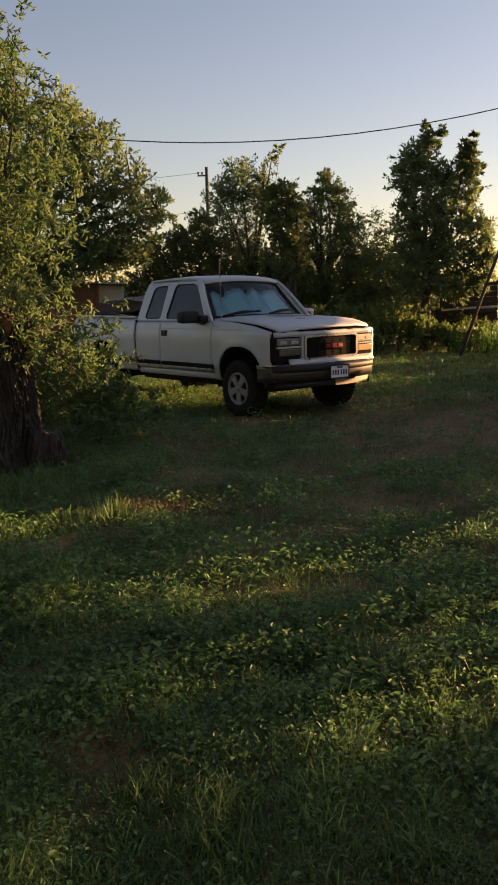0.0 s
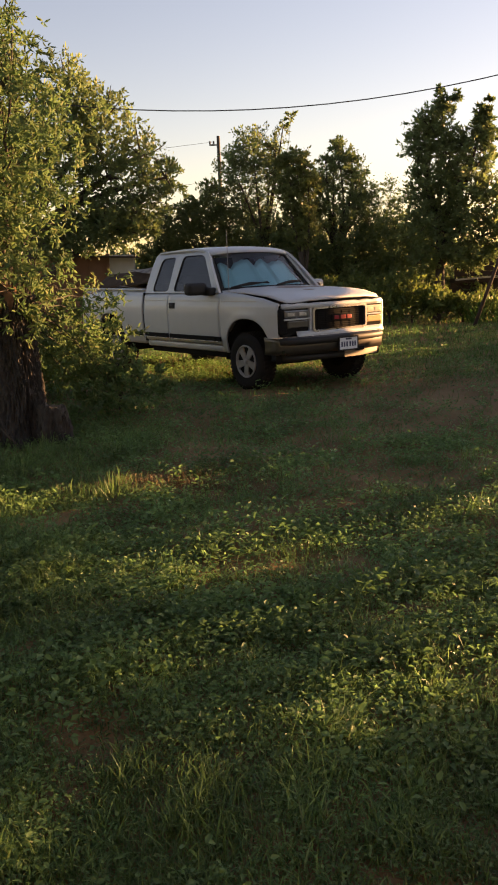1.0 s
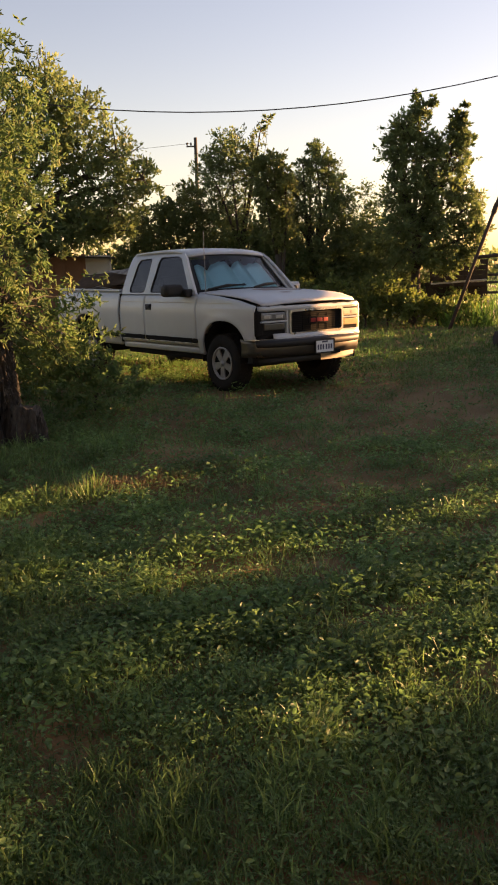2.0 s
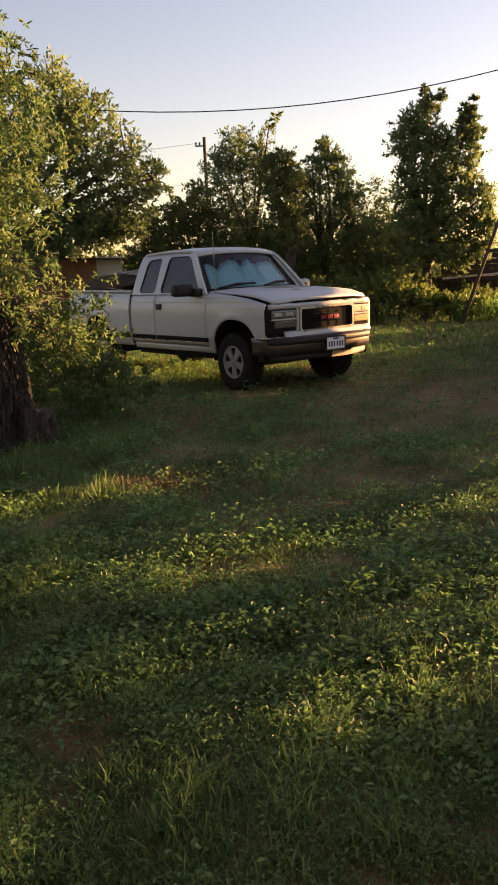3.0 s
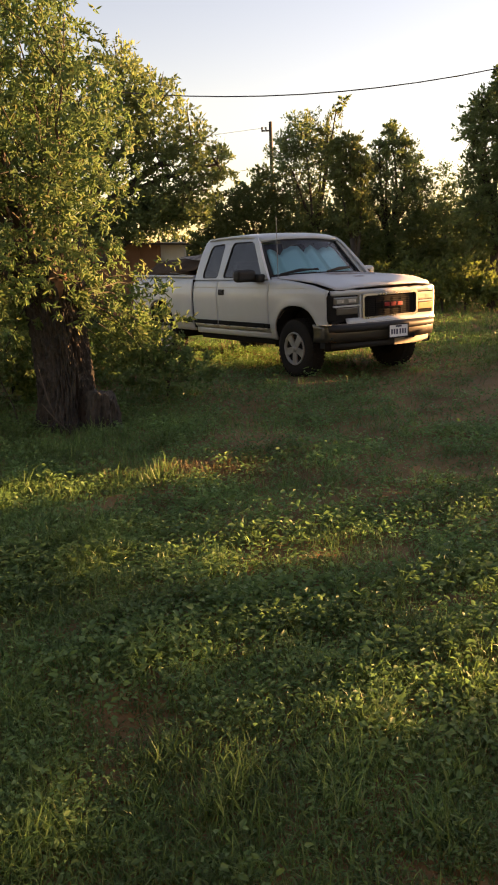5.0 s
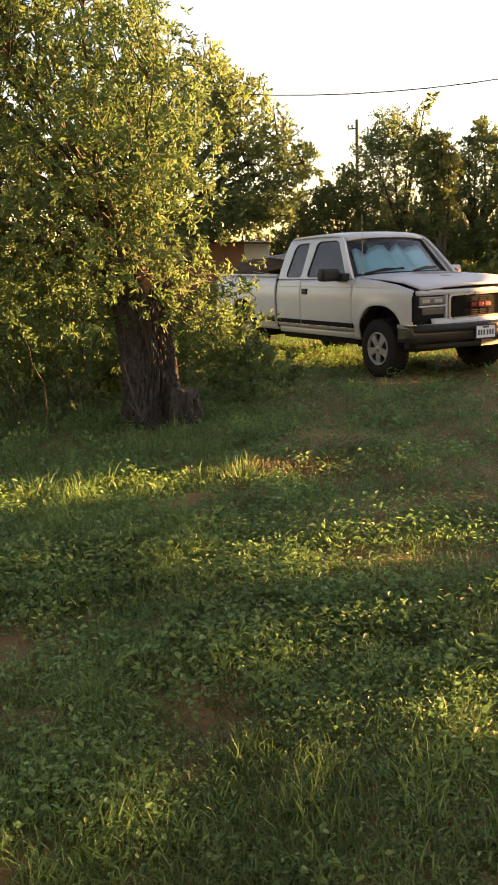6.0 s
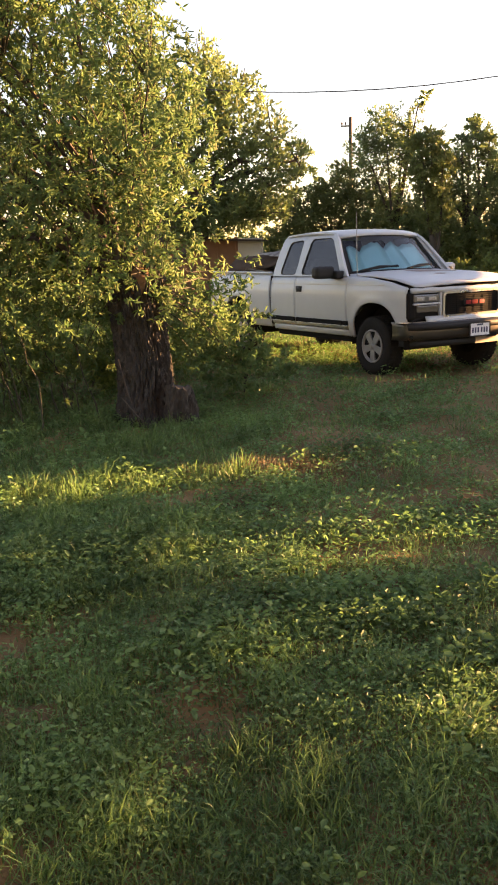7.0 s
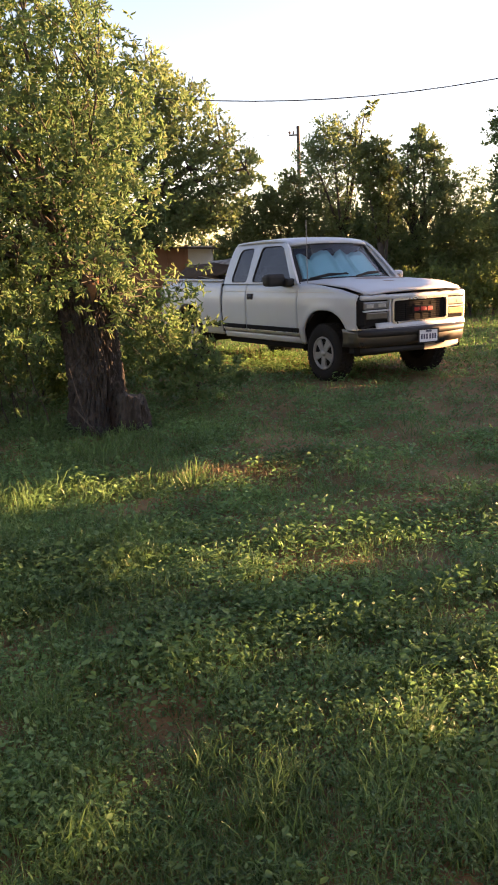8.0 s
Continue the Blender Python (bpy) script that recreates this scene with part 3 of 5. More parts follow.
def near_tree():
    """The pollarded tree: a stump with a head of long leafy shoots."""
    base = thing("pollard_tree", pose(-2.22, 7.95, 0), "old cut-back tree with a dense head of olive-green shoots", "tree")
    stump(base)
    head = np.array([-0.12, 0.0, 1.42])
    rng = np.random.default_rng(21)
    edge_z = [0.3, 0.9, 1.2, 1.6, 2.4, 3.0, 3.4, 3.7, 4.1, 4.6, 5.4]
    edge_x = [0.45, 0.48, 0.66, 0.68, 0.58, 0.66, 0.84, 0.58, 0.2, -0.45, -1.3]

    def spread(n, x0, x1, y0, y1, z0, z1):
        """Places spread evenly through a block, each as far from the others as it can be."""
        out = []
        while len(out) < n:
            c = rng.uniform((x0, y0, z0), (x1, y1, z1), (14, 3))
            if out:
                gap = np.linalg.norm((c[:, None] - np.array(out)[None]) * np.array([1, 0.8, 1]), axis=2).min(1)
                c = c[gap.argmax()]
            else:
                c = c[0]
            out.append(c)
        return out

    ends = []
    for p in spread(760, -3.8, 0.95, -1.2, 1.6, 1.15, 5.3):
        inside = ((p[0] + 1.35) / 2.5) ** 2 + ((p[1] - 0.15) / 1.5) ** 2 + ((p[2] - 2.8) / 2.6) ** 2
        if inside < 1.15 and p[0] < np.interp(p[2], edge_z, edge_x) + rng.normal(0, 0.04):
            ends.append(p)
    cloud = np.array(ends)
    ends = [p for p in ends if (np.linalg.norm(cloud - p, axis=1) < 0.55).sum() > 4]
    for p in spread(44, -3.4, -0.5, -0.2, 1.0, 0.45, 1.3):
        ends.append(p)
    for p in spread(12, 0.3, 0.8, 0.5, 1.2, 0.5, 1.3):
        ends.append(p)
    # a few thick limbs, and from them the shoots that carry the leaves
    knots = []
    for p in spread(26, -3.0, 0.4, -0.7, 0.8, 2.0, 4.6):
        if p[0] > np.interp(p[2], edge_z, edge_x) - 0.25:
            continue
        start = head + np.array([rng.normal(0, 0.12), rng.normal(0, 0.10), -0.12])
        bow = start * 0.5 + p * 0.5 + np.array([-0.25 * (p[0] - start[0]) + rng.normal(0, 0.2), rng.normal(0, 0.2), 0.1])
        path = bezier(start, bow, p, 12)
        path[2:-1] += rng.normal(0, 0.03, (9, 3))
        part("limb", tube(path, np.linspace(0.034, 0.008, 12), 7, cap=False, wobble=0.2), M["bark_grey"], base, smooth=True)
        knots += list(path[3:])
    knots += [head + np.array([rng.normal(0, 0.14), rng.normal(0, 0.12), rng.uniform(-0.25, 0.05)]) for _ in range(8)]
    knots = np.array(knots)
    at, way, ln, wd = [], [], [], []
    for i, tip in enumerate(ends):
        low = tip[2] < 1.3
        near = knots[np.linalg.norm((knots - tip) * np.array([1, 1, 0.6]) + np.array([0, 0, 0.25]), axis=1).argmin()]
        start = near
        if low and tip[0] < -0.9 and rng.random() < 0.7:
            start = np.array([tip[0] * 0.8 + rng.normal(0, 0.15), tip[1] * 0.8, -0.05])   # suckers from the ground
        mid = start * 0.45 + tip * 0.55 + np.array([rng.normal(0, 0.12), rng.normal(0, 0.12), 0.18])
        path = bezier(start, mid, tip, 7)
        path[2:-1] += rng.normal(0, 0.025, (4, 3))
        part("shoot", tube(path, np.linspace(0.009, 0.002, 7), 5, cap=False), M["twig"], base, smooth=True)
        # leafy tufts round the tip and down the shoot, each a spray of hanging leaves
        for j in range(12 if low else 14):
            if j < 10:
                c = tip + np.clip(rng.normal(0, 0.20, 3), -0.3, 0.3) * np.array([1, 1, 0.9])
            else:
                t = rng.uniform(0.3, 0.95)
                c = path[min(int(t * 6), 5)] + rng.normal(0, 0.10, 3)
            m = int(rng.uniform(8, 20))
            twig = unit(rng.normal(size=3) * np.array([1, 1, 0.5]) + np.array([0, 0, 0.1])) * rng.uniform(0.08, 0.18)
            s = rng.random(m)[:, None] ** 0.8
            p = c + twig * (s - 0.4) + np.array([0, 0, -0.07]) * s * s
            out = unit(rng.normal(size=(m, 3))) + unit(twig) * 0.7 + np.array([0, 0, -0.4])
            at.append(p + rng.normal(0, 0.008, (m, 3)))
            way.append(out)
            ln.append(rng.uniform(0.045, 0.090, m))
            wd.append(rng.uniform(0.014, 0.026, m))
    at, way = np.concatenate(at), np.concatenate(way)
    ok = at[:, 2] > 0.08
    me = leaf_mesh("crown", at[ok], way[ok], np.concatenate(ln)[ok], np.concatenate(wd)[ok], LEAF_NEAR,
                   face=unit((at[ok] - np.array([-0.9, 0.2, 2.0])) * np.array([1, 1.3, 0.6])) + np.array([0, 0, 0.35]))
    part("crown", me, LEAF_NEAR, base, "dense narrow olive and yellow-green leaves")


def limbs_for(blobs, foot, r0, parent, mat, seed):
    """A forked trunk whose limbs reach into each clump."""
    rng = np.random.default_rng(seed)
    bm = bmesh.new()
    top = np.array([foot[0], foot[1], max(b[2] for b in blobs) * 0.45])
    n = 7
    path = bezier(np.array([foot[0], foot[1], -0.1]), np.array([foot[0] + rng.normal(0, 0.12), foot[1], top[2] * 0.5]), top, n)
    tube(path, np.linspace(r0 * 1.25, r0 * 0.7, n), 10, bm, wobble=0.25)
    for b in blobs:
        c = np.array(b[:3])
        s = path[int(rng.integers(3, n))]
        mid = s * 0.5 + c * 0.5 + rng.normal(0, 0.15, 3) + np.array([0, 0, 0.25])
        thin = 0.3 if b[3] < 0.2 else 1.0
        tube(bezier(s, mid, c, 6), np.linspace(r0 * 0.5, r0 * 0.16, 6) * thin, 7, bm, wobble=0.2)
        for _ in range(5 if thin == 1 else 1):
            d = unit(rng.normal(size=3) + np.array([0, 0, 0.5])) * np.array(b[3:6]) * 0.95
            tube(bezier(c, c + d * 0.5 + rng.normal(0, 0.05, 3), c + d, 5), np.linspace(r0 * 0.15, r0 * 0.04, 5), 5, bm, cap=False)
    return part("trunk", bm, mat, parent, smooth=True)


def twig_leaves(rng, b, c):
    """Leaves of one clump, set along twigs that point out of it: places and directions."""
    radii = np.array(b[3:6])
    nt = max(c // 18, 4)
    d = unit(rng.normal(size=(nt, 3)) + np.array([0, 0, 0.15]))
    L = rng.uniform(0.45, 1.0, nt) * min(0.62, 0.75 * radii.mean())
    r = rng.uniform(0.08, 1.0, nt) ** 0.5 * (1 - 0.30 * L / radii.mean())
    out = rng.random(nt) < 0.17
    r[out] += rng.uniform(0.08, 0.34, out.sum())
    ctr = np.array(b[:3]) + d * r[:, None] * radii
    along = unit(d * 0.8 + rng.normal(0, 0.55, (nt, 3)) + np.array([0, 0, 0.25]))
    pick = rng.integers(0, nt, c)
    s = rng.random(c)[:, None]
    LL = L[pick][:, None]
    p = ctr[pick] + along[pick] * (s - 0.45) * LL + rng.normal(0, 0.115, (c, 3)) * LL * (1.15 - 0.6 * s) - np.array([0, 0, 0.14]) * LL * s * s
    return p, along[pick] * 0.7 + rng.normal(0, 0.65, (c, 3)), d[pick]


def tree(name, foot, blobs, leaves, leaf, mat, label, seed, r0=0.14, group="trees round the yard", bark="bark_grey", twigs=True, clear=0.03):
    """A tree: trunk and limbs, and a crown of small leaves on twigs gathered in uneven clumps.
    blobs: x, y, z, rx, ry, rz, weight in the tree's own place."""
    base = thing(name, pose(foot[0], foot[1], 0), label, "tree" if "shrub" not in name else "shrub", group)
    rel = [(b[0] - foot[0], b[1] - foot[1], *b[2:]) for b in blobs]
    limbs_for([b[:6] for b in rel], (0, 0), r0, base, M[bark], seed)
    rng = np.random.default_rng(seed + 100)
    w = np.array([b[6] if len(b) > 6 else b[3] * b[5] for b in rel])
    count = (w / w.sum() * leaves).astype(int)
    at, way, ln, wd, mid = [], [], [], [], []
    for b, c in zip(rel, count):
        if twigs:
            p, w_, d = twig_leaves(rng, b, c)
            mid.append(p - d)
            at.append(p)
            way.append(w_)
            ln.append(rng.uniform(0.6, 1.25, c) * leaf)
            wd.append(rng.uniform(0.34, 0.58, c) * leaf)
            continue
        # each clump is a cluster of smaller tufts with gaps between, a few of them long sprigs
        radii = np.array(b[3:6])
        ns = max(int(14 + 40 * radii.prod() ** 0.5), 6)
        d = unit(rng.normal(size=(ns, 3)))
        r = rng.uniform(0.15, 1.0, ns) ** 0.55 * rng.uniform(0.8, 1.12, ns)
        ctr = np.array(b[:3]) + d * r[:, None] * radii
        size = rng.uniform(0.16, 0.36, ns)[:, None] * np.minimum(radii, radii.mean() * 1.2)
        sprig = rng.random(ns) > 0.8
        size[sprig] *= np.array([0.35, 0.35, 1.5])
        pick = rng.choice(ns, c, p=(size.prod(1) ** 0.66) / (size.prod(1) ** 0.66).sum())
        e = unit(rng.normal(size=(c, 3)))
        off = e * (rng.random(c) ** 0.45 * rng.uniform(0.85, 1.25, c))[:, None]
        p = ctr[pick] + off * size[pick]
        loose = rng.random(c) < 0.14
        q = np.array(b[:3]) + e * (rng.random(c) ** 0.4 * rng.uniform(0.8, 1.05, c))[:, None] * radii
        p[loose] = q[loose]
        mid.append(np.repeat(np.array([b[:3]]), c, 0))
        at.append(p)
        way.append(e * 0.6 + d[pick] * 0.4 + rng.normal(0, 0.6, p.shape) + np.array([0, 0, 0.15]))
        ln.append(rng.uniform(0.6, 1.25, c) * leaf)
        wd.append(rng.uniform(0.32, 0.55, c) * leaf)
    at = np.concatenate(at)
    ok = at[:, 2] > clear
    face = unit(at - np.concatenate(mid)) + np.array([0, 0, 0.5])
    me = leaf_mesh("crown", at[ok], np.concatenate(way)[ok], np.concatenate(ln)[ok], np.concatenate(wd)[ok], mat, six=False, face=face[ok])
    part("crown", me, mat, base)
    return base


near_tree()
tree("broad_tree", (-5.6, 22.6), [(-3.4, 22, 5.3, 1.0, 1.1, 1.0), (-4.2, 22, 6.1, 0.9, 1.0, 0.95), (-2.5, 22, 4.5, 0.75, 0.9, 0.8), (-1.9, 22, 3.95, 0.6, 0.7, 0.6), (-4.6, 22, 4.6, 1.4, 1.3, 1.4), (-3.3, 22, 4.0, 1.1, 1.0, 1.0), (-2.5, 22, 3.3, 0.75, 0.8, 0.6), (-3.6, 22, 3.0, 1.2, 1, 0.6), (-6.3, 22.5, 4.4, 1.6, 1.3, 1.8), (-2.75, 21.8, 2.75, 0.65, 0.7, 0.4, 0.6), (-3.5, 21.6, 2.8, 1.0, 0.7, 0.5, 1.1), (-4.6, 21.4, 2.5, 1.1, 0.6, 0.6, 1.2)],
     27000, 0.135, LEAF_DARK, "broad dark-green tree beyond the parked truck", 1, 0.2)
tree("slender_tree", (0.7, 27.2), [(0.4, 27, 5.2, 0.8, 0.8, 0.85), (-0.2, 27, 4.6, 0.75, 0.8, 0.8), (0.9, 27, 4.5, 0.8, 0.8, 0.8), (1.35, 27, 5.85, 0.22, 0.25, 0.3, 0.06), (1.6, 27, 6.15, 0.16, 0.2, 0.22, 0.035), (0.1, 27.3, 3.6, 1.1, 0.9, 0.8), (1.1, 27, 5.2, 0.45, 0.5, 0.55)],
     10000, 0.11, LEAF_DARK, "slender tree with thin, see-through foliage", 2, 0.11)
tree("yellowing_tree", (1.65, 25.0), [(1.6, 25.0, 4.56, 0.45, 0.56, 0.47), (1.93, 25.0, 4.04, 0.39, 0.56, 0.56), (1.36, 25.0, 3.85, 0.42, 0.56, 0.56), (1.69, 25.0, 3.19, 0.56, 0.56, 0.56), (1.22, 25.0, 4.6, 0.23, 0.28, 0.23, 0.12), (1.79, 25.0, 2.63, 0.56, 0.56, 0.56)],
     9500, 0.115, LEAF_OLIVE, "small tree with yellowing green leaves", 3, 0.1)
tree("dark_tree", (3.1, 27.4), [(3.05, 27, 4.85, 0.5, 0.7, 0.6), (3.6, 27, 4.2, 0.55, 0.8, 0.6), (2.7, 27, 4.2, 0.45, 0.8, 0.6), (3.9, 27, 3.5, 0.5, 0.7, 0.6), (3.2, 27, 3.3, 0.95, 1, 0.8), (4.1, 27, 2.6, 0.5, 0.6, 0.6), (2.95, 27, 5.3, 0.28, 0.3, 0.25, 0.10), (3.45, 27, 4.75, 0.35, 0.4, 0.4), (2.65, 27, 4.75, 0.25, 0.3, 0.3), (2.3, 27, 4.15, 0.35, 0.5, 0.5), (2.3, 27, 3.3, 0.42, 0.6, 0.6)],
     13000, 0.11, LEAF_DARK, "dark-green tree with an uneven crown", 4, 0.12)
tree("sparse_tree", (4.85, 27.5), [(4.7, 27.3, 3.9, 0.45, 0.5, 0.5), (5.1, 27.3, 3.5, 0.4, 0.5, 0.6), (4.5, 27.3, 3.1, 0.5, 0.6, 0.6)],
     1700, 0.085, LEAF_YELLOW, "thin young tree, half bare", 5, 0.05)
tree("tall_tree", (5.5, 24.2), [(5.15, 24, 5.3, 0.58, 0.6, 0.5), (5.55, 24, 5.75, 0.30, 0.35, 0.36, 0.2), (5.45, 24, 6.18, 0.10, 0.12, 0.16, 0.025), (5.93, 24, 6.02, 0.12, 0.15, 0.18, 0.04), (4.95, 24, 4.7, 0.48, 0.6, 0.65), (5.6, 24, 4.6, 0.6, 0.6, 0.7), (6.62, 24, 5.1, 0.30, 0.4, 0.5, 0.26), (6.55, 24, 5.6, 0.12, 0.15, 0.24, 0.05), (6.82, 24, 5.85, 0.10, 0.12, 0.14, 0.025), (6.98, 24, 5.0, 0.16, 0.2, 0.24, 0.05), (6.72, 24, 4.5, 0.38, 0.6, 0.6), (6.15, 24, 4.75, 0.45, 0.6, 0.5), (5.1, 24, 3.7, 0.62, 0.7, 0.75), (6.0, 24, 3.7, 0.7, 0.8, 0.8), (6.72, 24, 3.6, 0.4, 0.6, 0.7), (5.1, 24, 2.7, 0.65, 0.8, 0.8), (6.0, 24, 2.6, 0.8, 0.8, 0.8), (6.9, 24, 2.6, 0.48, 0.6, 0.55), (5.8, 24, 1.85, 0.7, 0.7, 0.4), (5.0, 24, 1.8, 0.5, 0.6, 0.5), (6.72, 24, 5.5, 0.20, 0.25, 0.3, 0.10), (7.15, 24, 3.3, 0.32, 0.5, 0.5), (7.3, 24, 2.5, 0.40, 0.5, 0.45), (6.4, 24, 1.75, 0.6, 0.6, 0.42), (7.0, 24, 1.9, 0.5, 0.5, 0.42)],
     31000, 0.12, LEAF_DARK, "tall dark tree with a forked top", 6, 0.13)
tree("low_tree", (-1.2, 27.8), [(-1.4, 27.5, 3.5, 0.65, 0.6, 0.7), (-0.7, 27.5, 3.2, 0.8, 0.7, 0.7), (-1.7, 27.5, 2.7, 0.8, 0.7, 0.8), (-0.6, 27.5, 2.3, 0.9, 0.7, 0.7), (-0.9, 27.5, 4.0, 0.5, 0.5, 0.5), (-1.9, 27.5, 3.45, 0.45, 0.5, 0.5), (-2.2, 27.5, 2.6, 0.5, 0.5, 0.7), (-2.6, 27.5, 2.8, 0.5, 0.5, 0.6), (-2.9, 27.5, 2.0, 0.6, 0.5, 0.7), (-2.4, 27.5, 3.35, 0.35, 0.4, 0.4)],
     15000, 0.12, LEAF_OLIVE, "low bushy tree behind the truck", 7, 0.08)
# thicket under the trees
tree("thicket_shrub", (0.6, 28.5), [(0.3, 28.6, 2.2, 1.5, 0.8, 1.5), (2.2, 28.6, 1.9, 1.5, 0.8, 1.6), (-1.5, 28.8, 1.4, 1.4, 0.8, 1.3), (1.2, 28.2, 1.2, 1.8, 0.7, 1.2), (0.9, 27.0, 2.3, 1.1, 0.6, 1.3), (2.1, 26.9, 1.8, 1.0, 0.6, 1.4)],
     30000, 0.13, LEAF_DARK, "dense dark thicket under the trees", 8, 0.06, "shrubs under the trees")
tree("thicket_shrub", (4.2, 28.2), [(3.8, 28.3, 1.8, 1.3, 0.8, 1.5), (5.6, 28, 1.5, 1.5, 0.8, 1.5), (7.2, 26.6, 1.0, 1.0, 0.8, 1.0), (4.5, 27.6, 0.9, 1.6, 0.7, 1.0), (3.4, 26.6, 1.6, 0.9, 0.6, 1.3), (4.4, 28.0, 2.5, 0.9, 0.6, 0.9), (4.7, 26.2, 2.0, 0.9, 0.6, 1.6), (5.4, 26.4, 1.6, 0.8, 0.6, 1.4)],
     32000, 0.125, LEAF_DARK, "dense dark thicket under the trees", 9, 0.06, "shrubs under the trees")
tree("thicket_shrub", (-4.5, 27.6), [(-4.2, 27.6, 1.4, 1.6, 0.8, 1.4), (-6.5, 27.6, 1.4, 1.6, 0.8, 1.4), (-8.6, 26.8, 1.7, 1.8, 0.8, 1.7), (-2.6, 27.6, 1.3, 1.0, 0.8, 1.2)],
     16000, 0.14, LEAF_DARK, "dense dark thicket under the trees", 10, 0.06, "shrubs under the trees")
for i, (bx, by, bz, rx, n) in enumerate([(3.1, 22.8, 0.85, 0.6, 2600), (3.85, 22.7, 0.78, 0.5, 2200), (4.55, 22.7, 0.80, 0.46, 2200), (5.2, 22.9, 0.62, 0.46, 1900), (5.8, 22.8, 0.48, 0.44, 1500), (6.5, 23.0, 0.46, 0.4, 1300), (7.1, 24.6, 0.5, 0.7, 2200), (2.3, 23.8, 0.75, 0.65, 2200)]):
    tree("weedy_shrub", (bx, by), [(bx, by, bz, rx, 0.55, bz * 0.85), (bx + 0.35, by - 0.1, bz * 0.7, rx * 0.7, 0.5, bz * 0.6), (bx - 0.4, by, bz * 0.8, rx * 0.6, 0.5, bz * 0.7)],
         int(n * 0.75), 0.125, LEAF_YELLOW, "leafy green shrub at the foot of the trees", 20 + i, 0.03, "shrubs at the edge of the yard")
# long-leaved weeds standing among the shrubs
x, y = RNG.uniform(5.9, 7.4, 700), RNG.uniform(21.9, 22.9, 700)
ok = RNG.random(700) < patchy(x, y, 4, 52)
x, y = x[ok], y[ok]
n = len(x)
blades("tall_weeds", x, y, RNG.uniform(0.35, 0.95, n), RNG.uniform(0.015, 0.035, n), VERGE, 1.2, "tall arching weeds at the foot of the trees", "weeds")
# shrubs beside and behind the pollard tree
for i, (bx, by, bz, rx, n) in enumerate([(-3.3, 9.6, 0.5, 0.6, 3600), (-4.4, 9.5, 0.55, 0.7, 4000), (-3.7, 11.6, 0.8, 0.8, 5000), (-5.2, 11.2, 1.0, 0.9, 5500), (-6.6, 10.8, 1.1, 0.9, 5500), (-2.7, 10.6, 0.6, 0.6, 3200)]):
    tree("tree_shrub", (bx, by), [(bx, by, bz, rx, 0.5, bz * 0.95), (bx + 0.3, by + 0.1, bz * 0.7, rx * 0.7, 0.5, bz * 0.7)],
         n, 0.065, LEAF_BUSH, "low dark-leaved shrub beside the old tree", 40 + i, 0.02, "shrubs beside the old tree")
tree("sucker_shrub", (-1.45, 9.3), [(-1.65, 9.2, 0.60, 0.42, 0.45, 0.50), (-1.22, 9.3, 0.36, 0.34, 0.4, 0.32), (-1.5, 8.95, 0.30, 0.36, 0.3, 0.26)],
     2300, 0.075, LEAF_NEAR, "thin leafy suckers between the old tree and truck", 48, 0.02, "shrubs beside the old tree")
# unseen lean-to, hedge and spreading trees, added towards the sun to cast shade
shade_screen_e = thing("shade_lean_to", pose(6.2, 9.835, 0), "unseen lean-to of boards, added to shade the truck", "shed")
for k in range(-2, 23):
    high = 2.12 if k > 20 else (1.85 if k > 15 else 1.55) + 0.16 * math.sin(k * 2.1)
    part("board", box((0.03, 0.150, high), (0, 0.078 + k * 0.1505, high / 2), 0.002), M["pole"], shade_screen_e)
for k in range(4):
    part("low_board", box((0.03, 0.148, 1.04), (0, 3.46 + 0.13 + k * 0.15, 0.52), 0.002), M["pole"], shade_screen_e)
# end board and eave are cut to shape the shadow on the truck
part("board", box((0.03, 0.118, 0.78), (0, 3.522, 1.74), 0.002), M["pole"], shade_screen_e, "short end board set to place the shadow edge")
part("eave", box((0.05, 2.30, 0.60), (0, 4.72, 2.29), 0.004, Matrix.Rotation(0.11, 4, "X")), M["pole"], shade_screen_e, "deep board under the eave, set to shade the hood")
part("roof", box((2.4, 2.9, 0.04), (1.25, 4.60, 2.62), 0.005, Matrix.Rotation(0.11, 4, "X")), M["shed_roof"], shade_screen_e, "rusty sheet roof of the added lean-to")
for px, py in ((0, 5.85), (2.3, 3.25), (2.3, 5.85)):
    part("post", box((0.09, 0.09, 2.5), (px, py, 1.22), 0.006), M["pole"], shade_screen_e)
for z in (0.4, 1.15):
    part("rail", box((0.06, 3.6, 0.10), (0.045, 1.8, z), 0.005), M["pole"], shade_screen_e)
# two unseen crowns added to filter the sun on cab and near tree
tree("shade_tree", (14.9, 19.5), [(14.2, 18.55, 3.9, 0.9, 0.7, 0.95), (14.3, 19.4, 4.0, 1.0, 1.0, 1.1), (14.4, 20.7, 3.8, 1.0, 1.1, 1.0), (14.6, 21.9, 3.6, 1.0, 1.0, 0.9)],
     30000, 0.12, LEAF_DARK, "unseen spreading tree added to shade the truck", 59, 0.12, twigs=False)
tree("shade_tree", (15.2, 15.4), [(14.8, 14.0, 4.3, 0.8, 1.0, 0.9), (14.8, 15.4, 4.6, 0.9, 1.1, 1.2), (14.8, 16.8, 4.4, 0.9, 0.9, 1.0), (14.8, 14.6, 5.6, 0.8, 1.0, 0.7), (14.8, 16.2, 5.8, 0.8, 1.0, 0.7)],
     1300, 0.13, LEAF_DARK, "unseen thinly leaved tree added to dapple the sun", 58, 0.10, twigs=False)
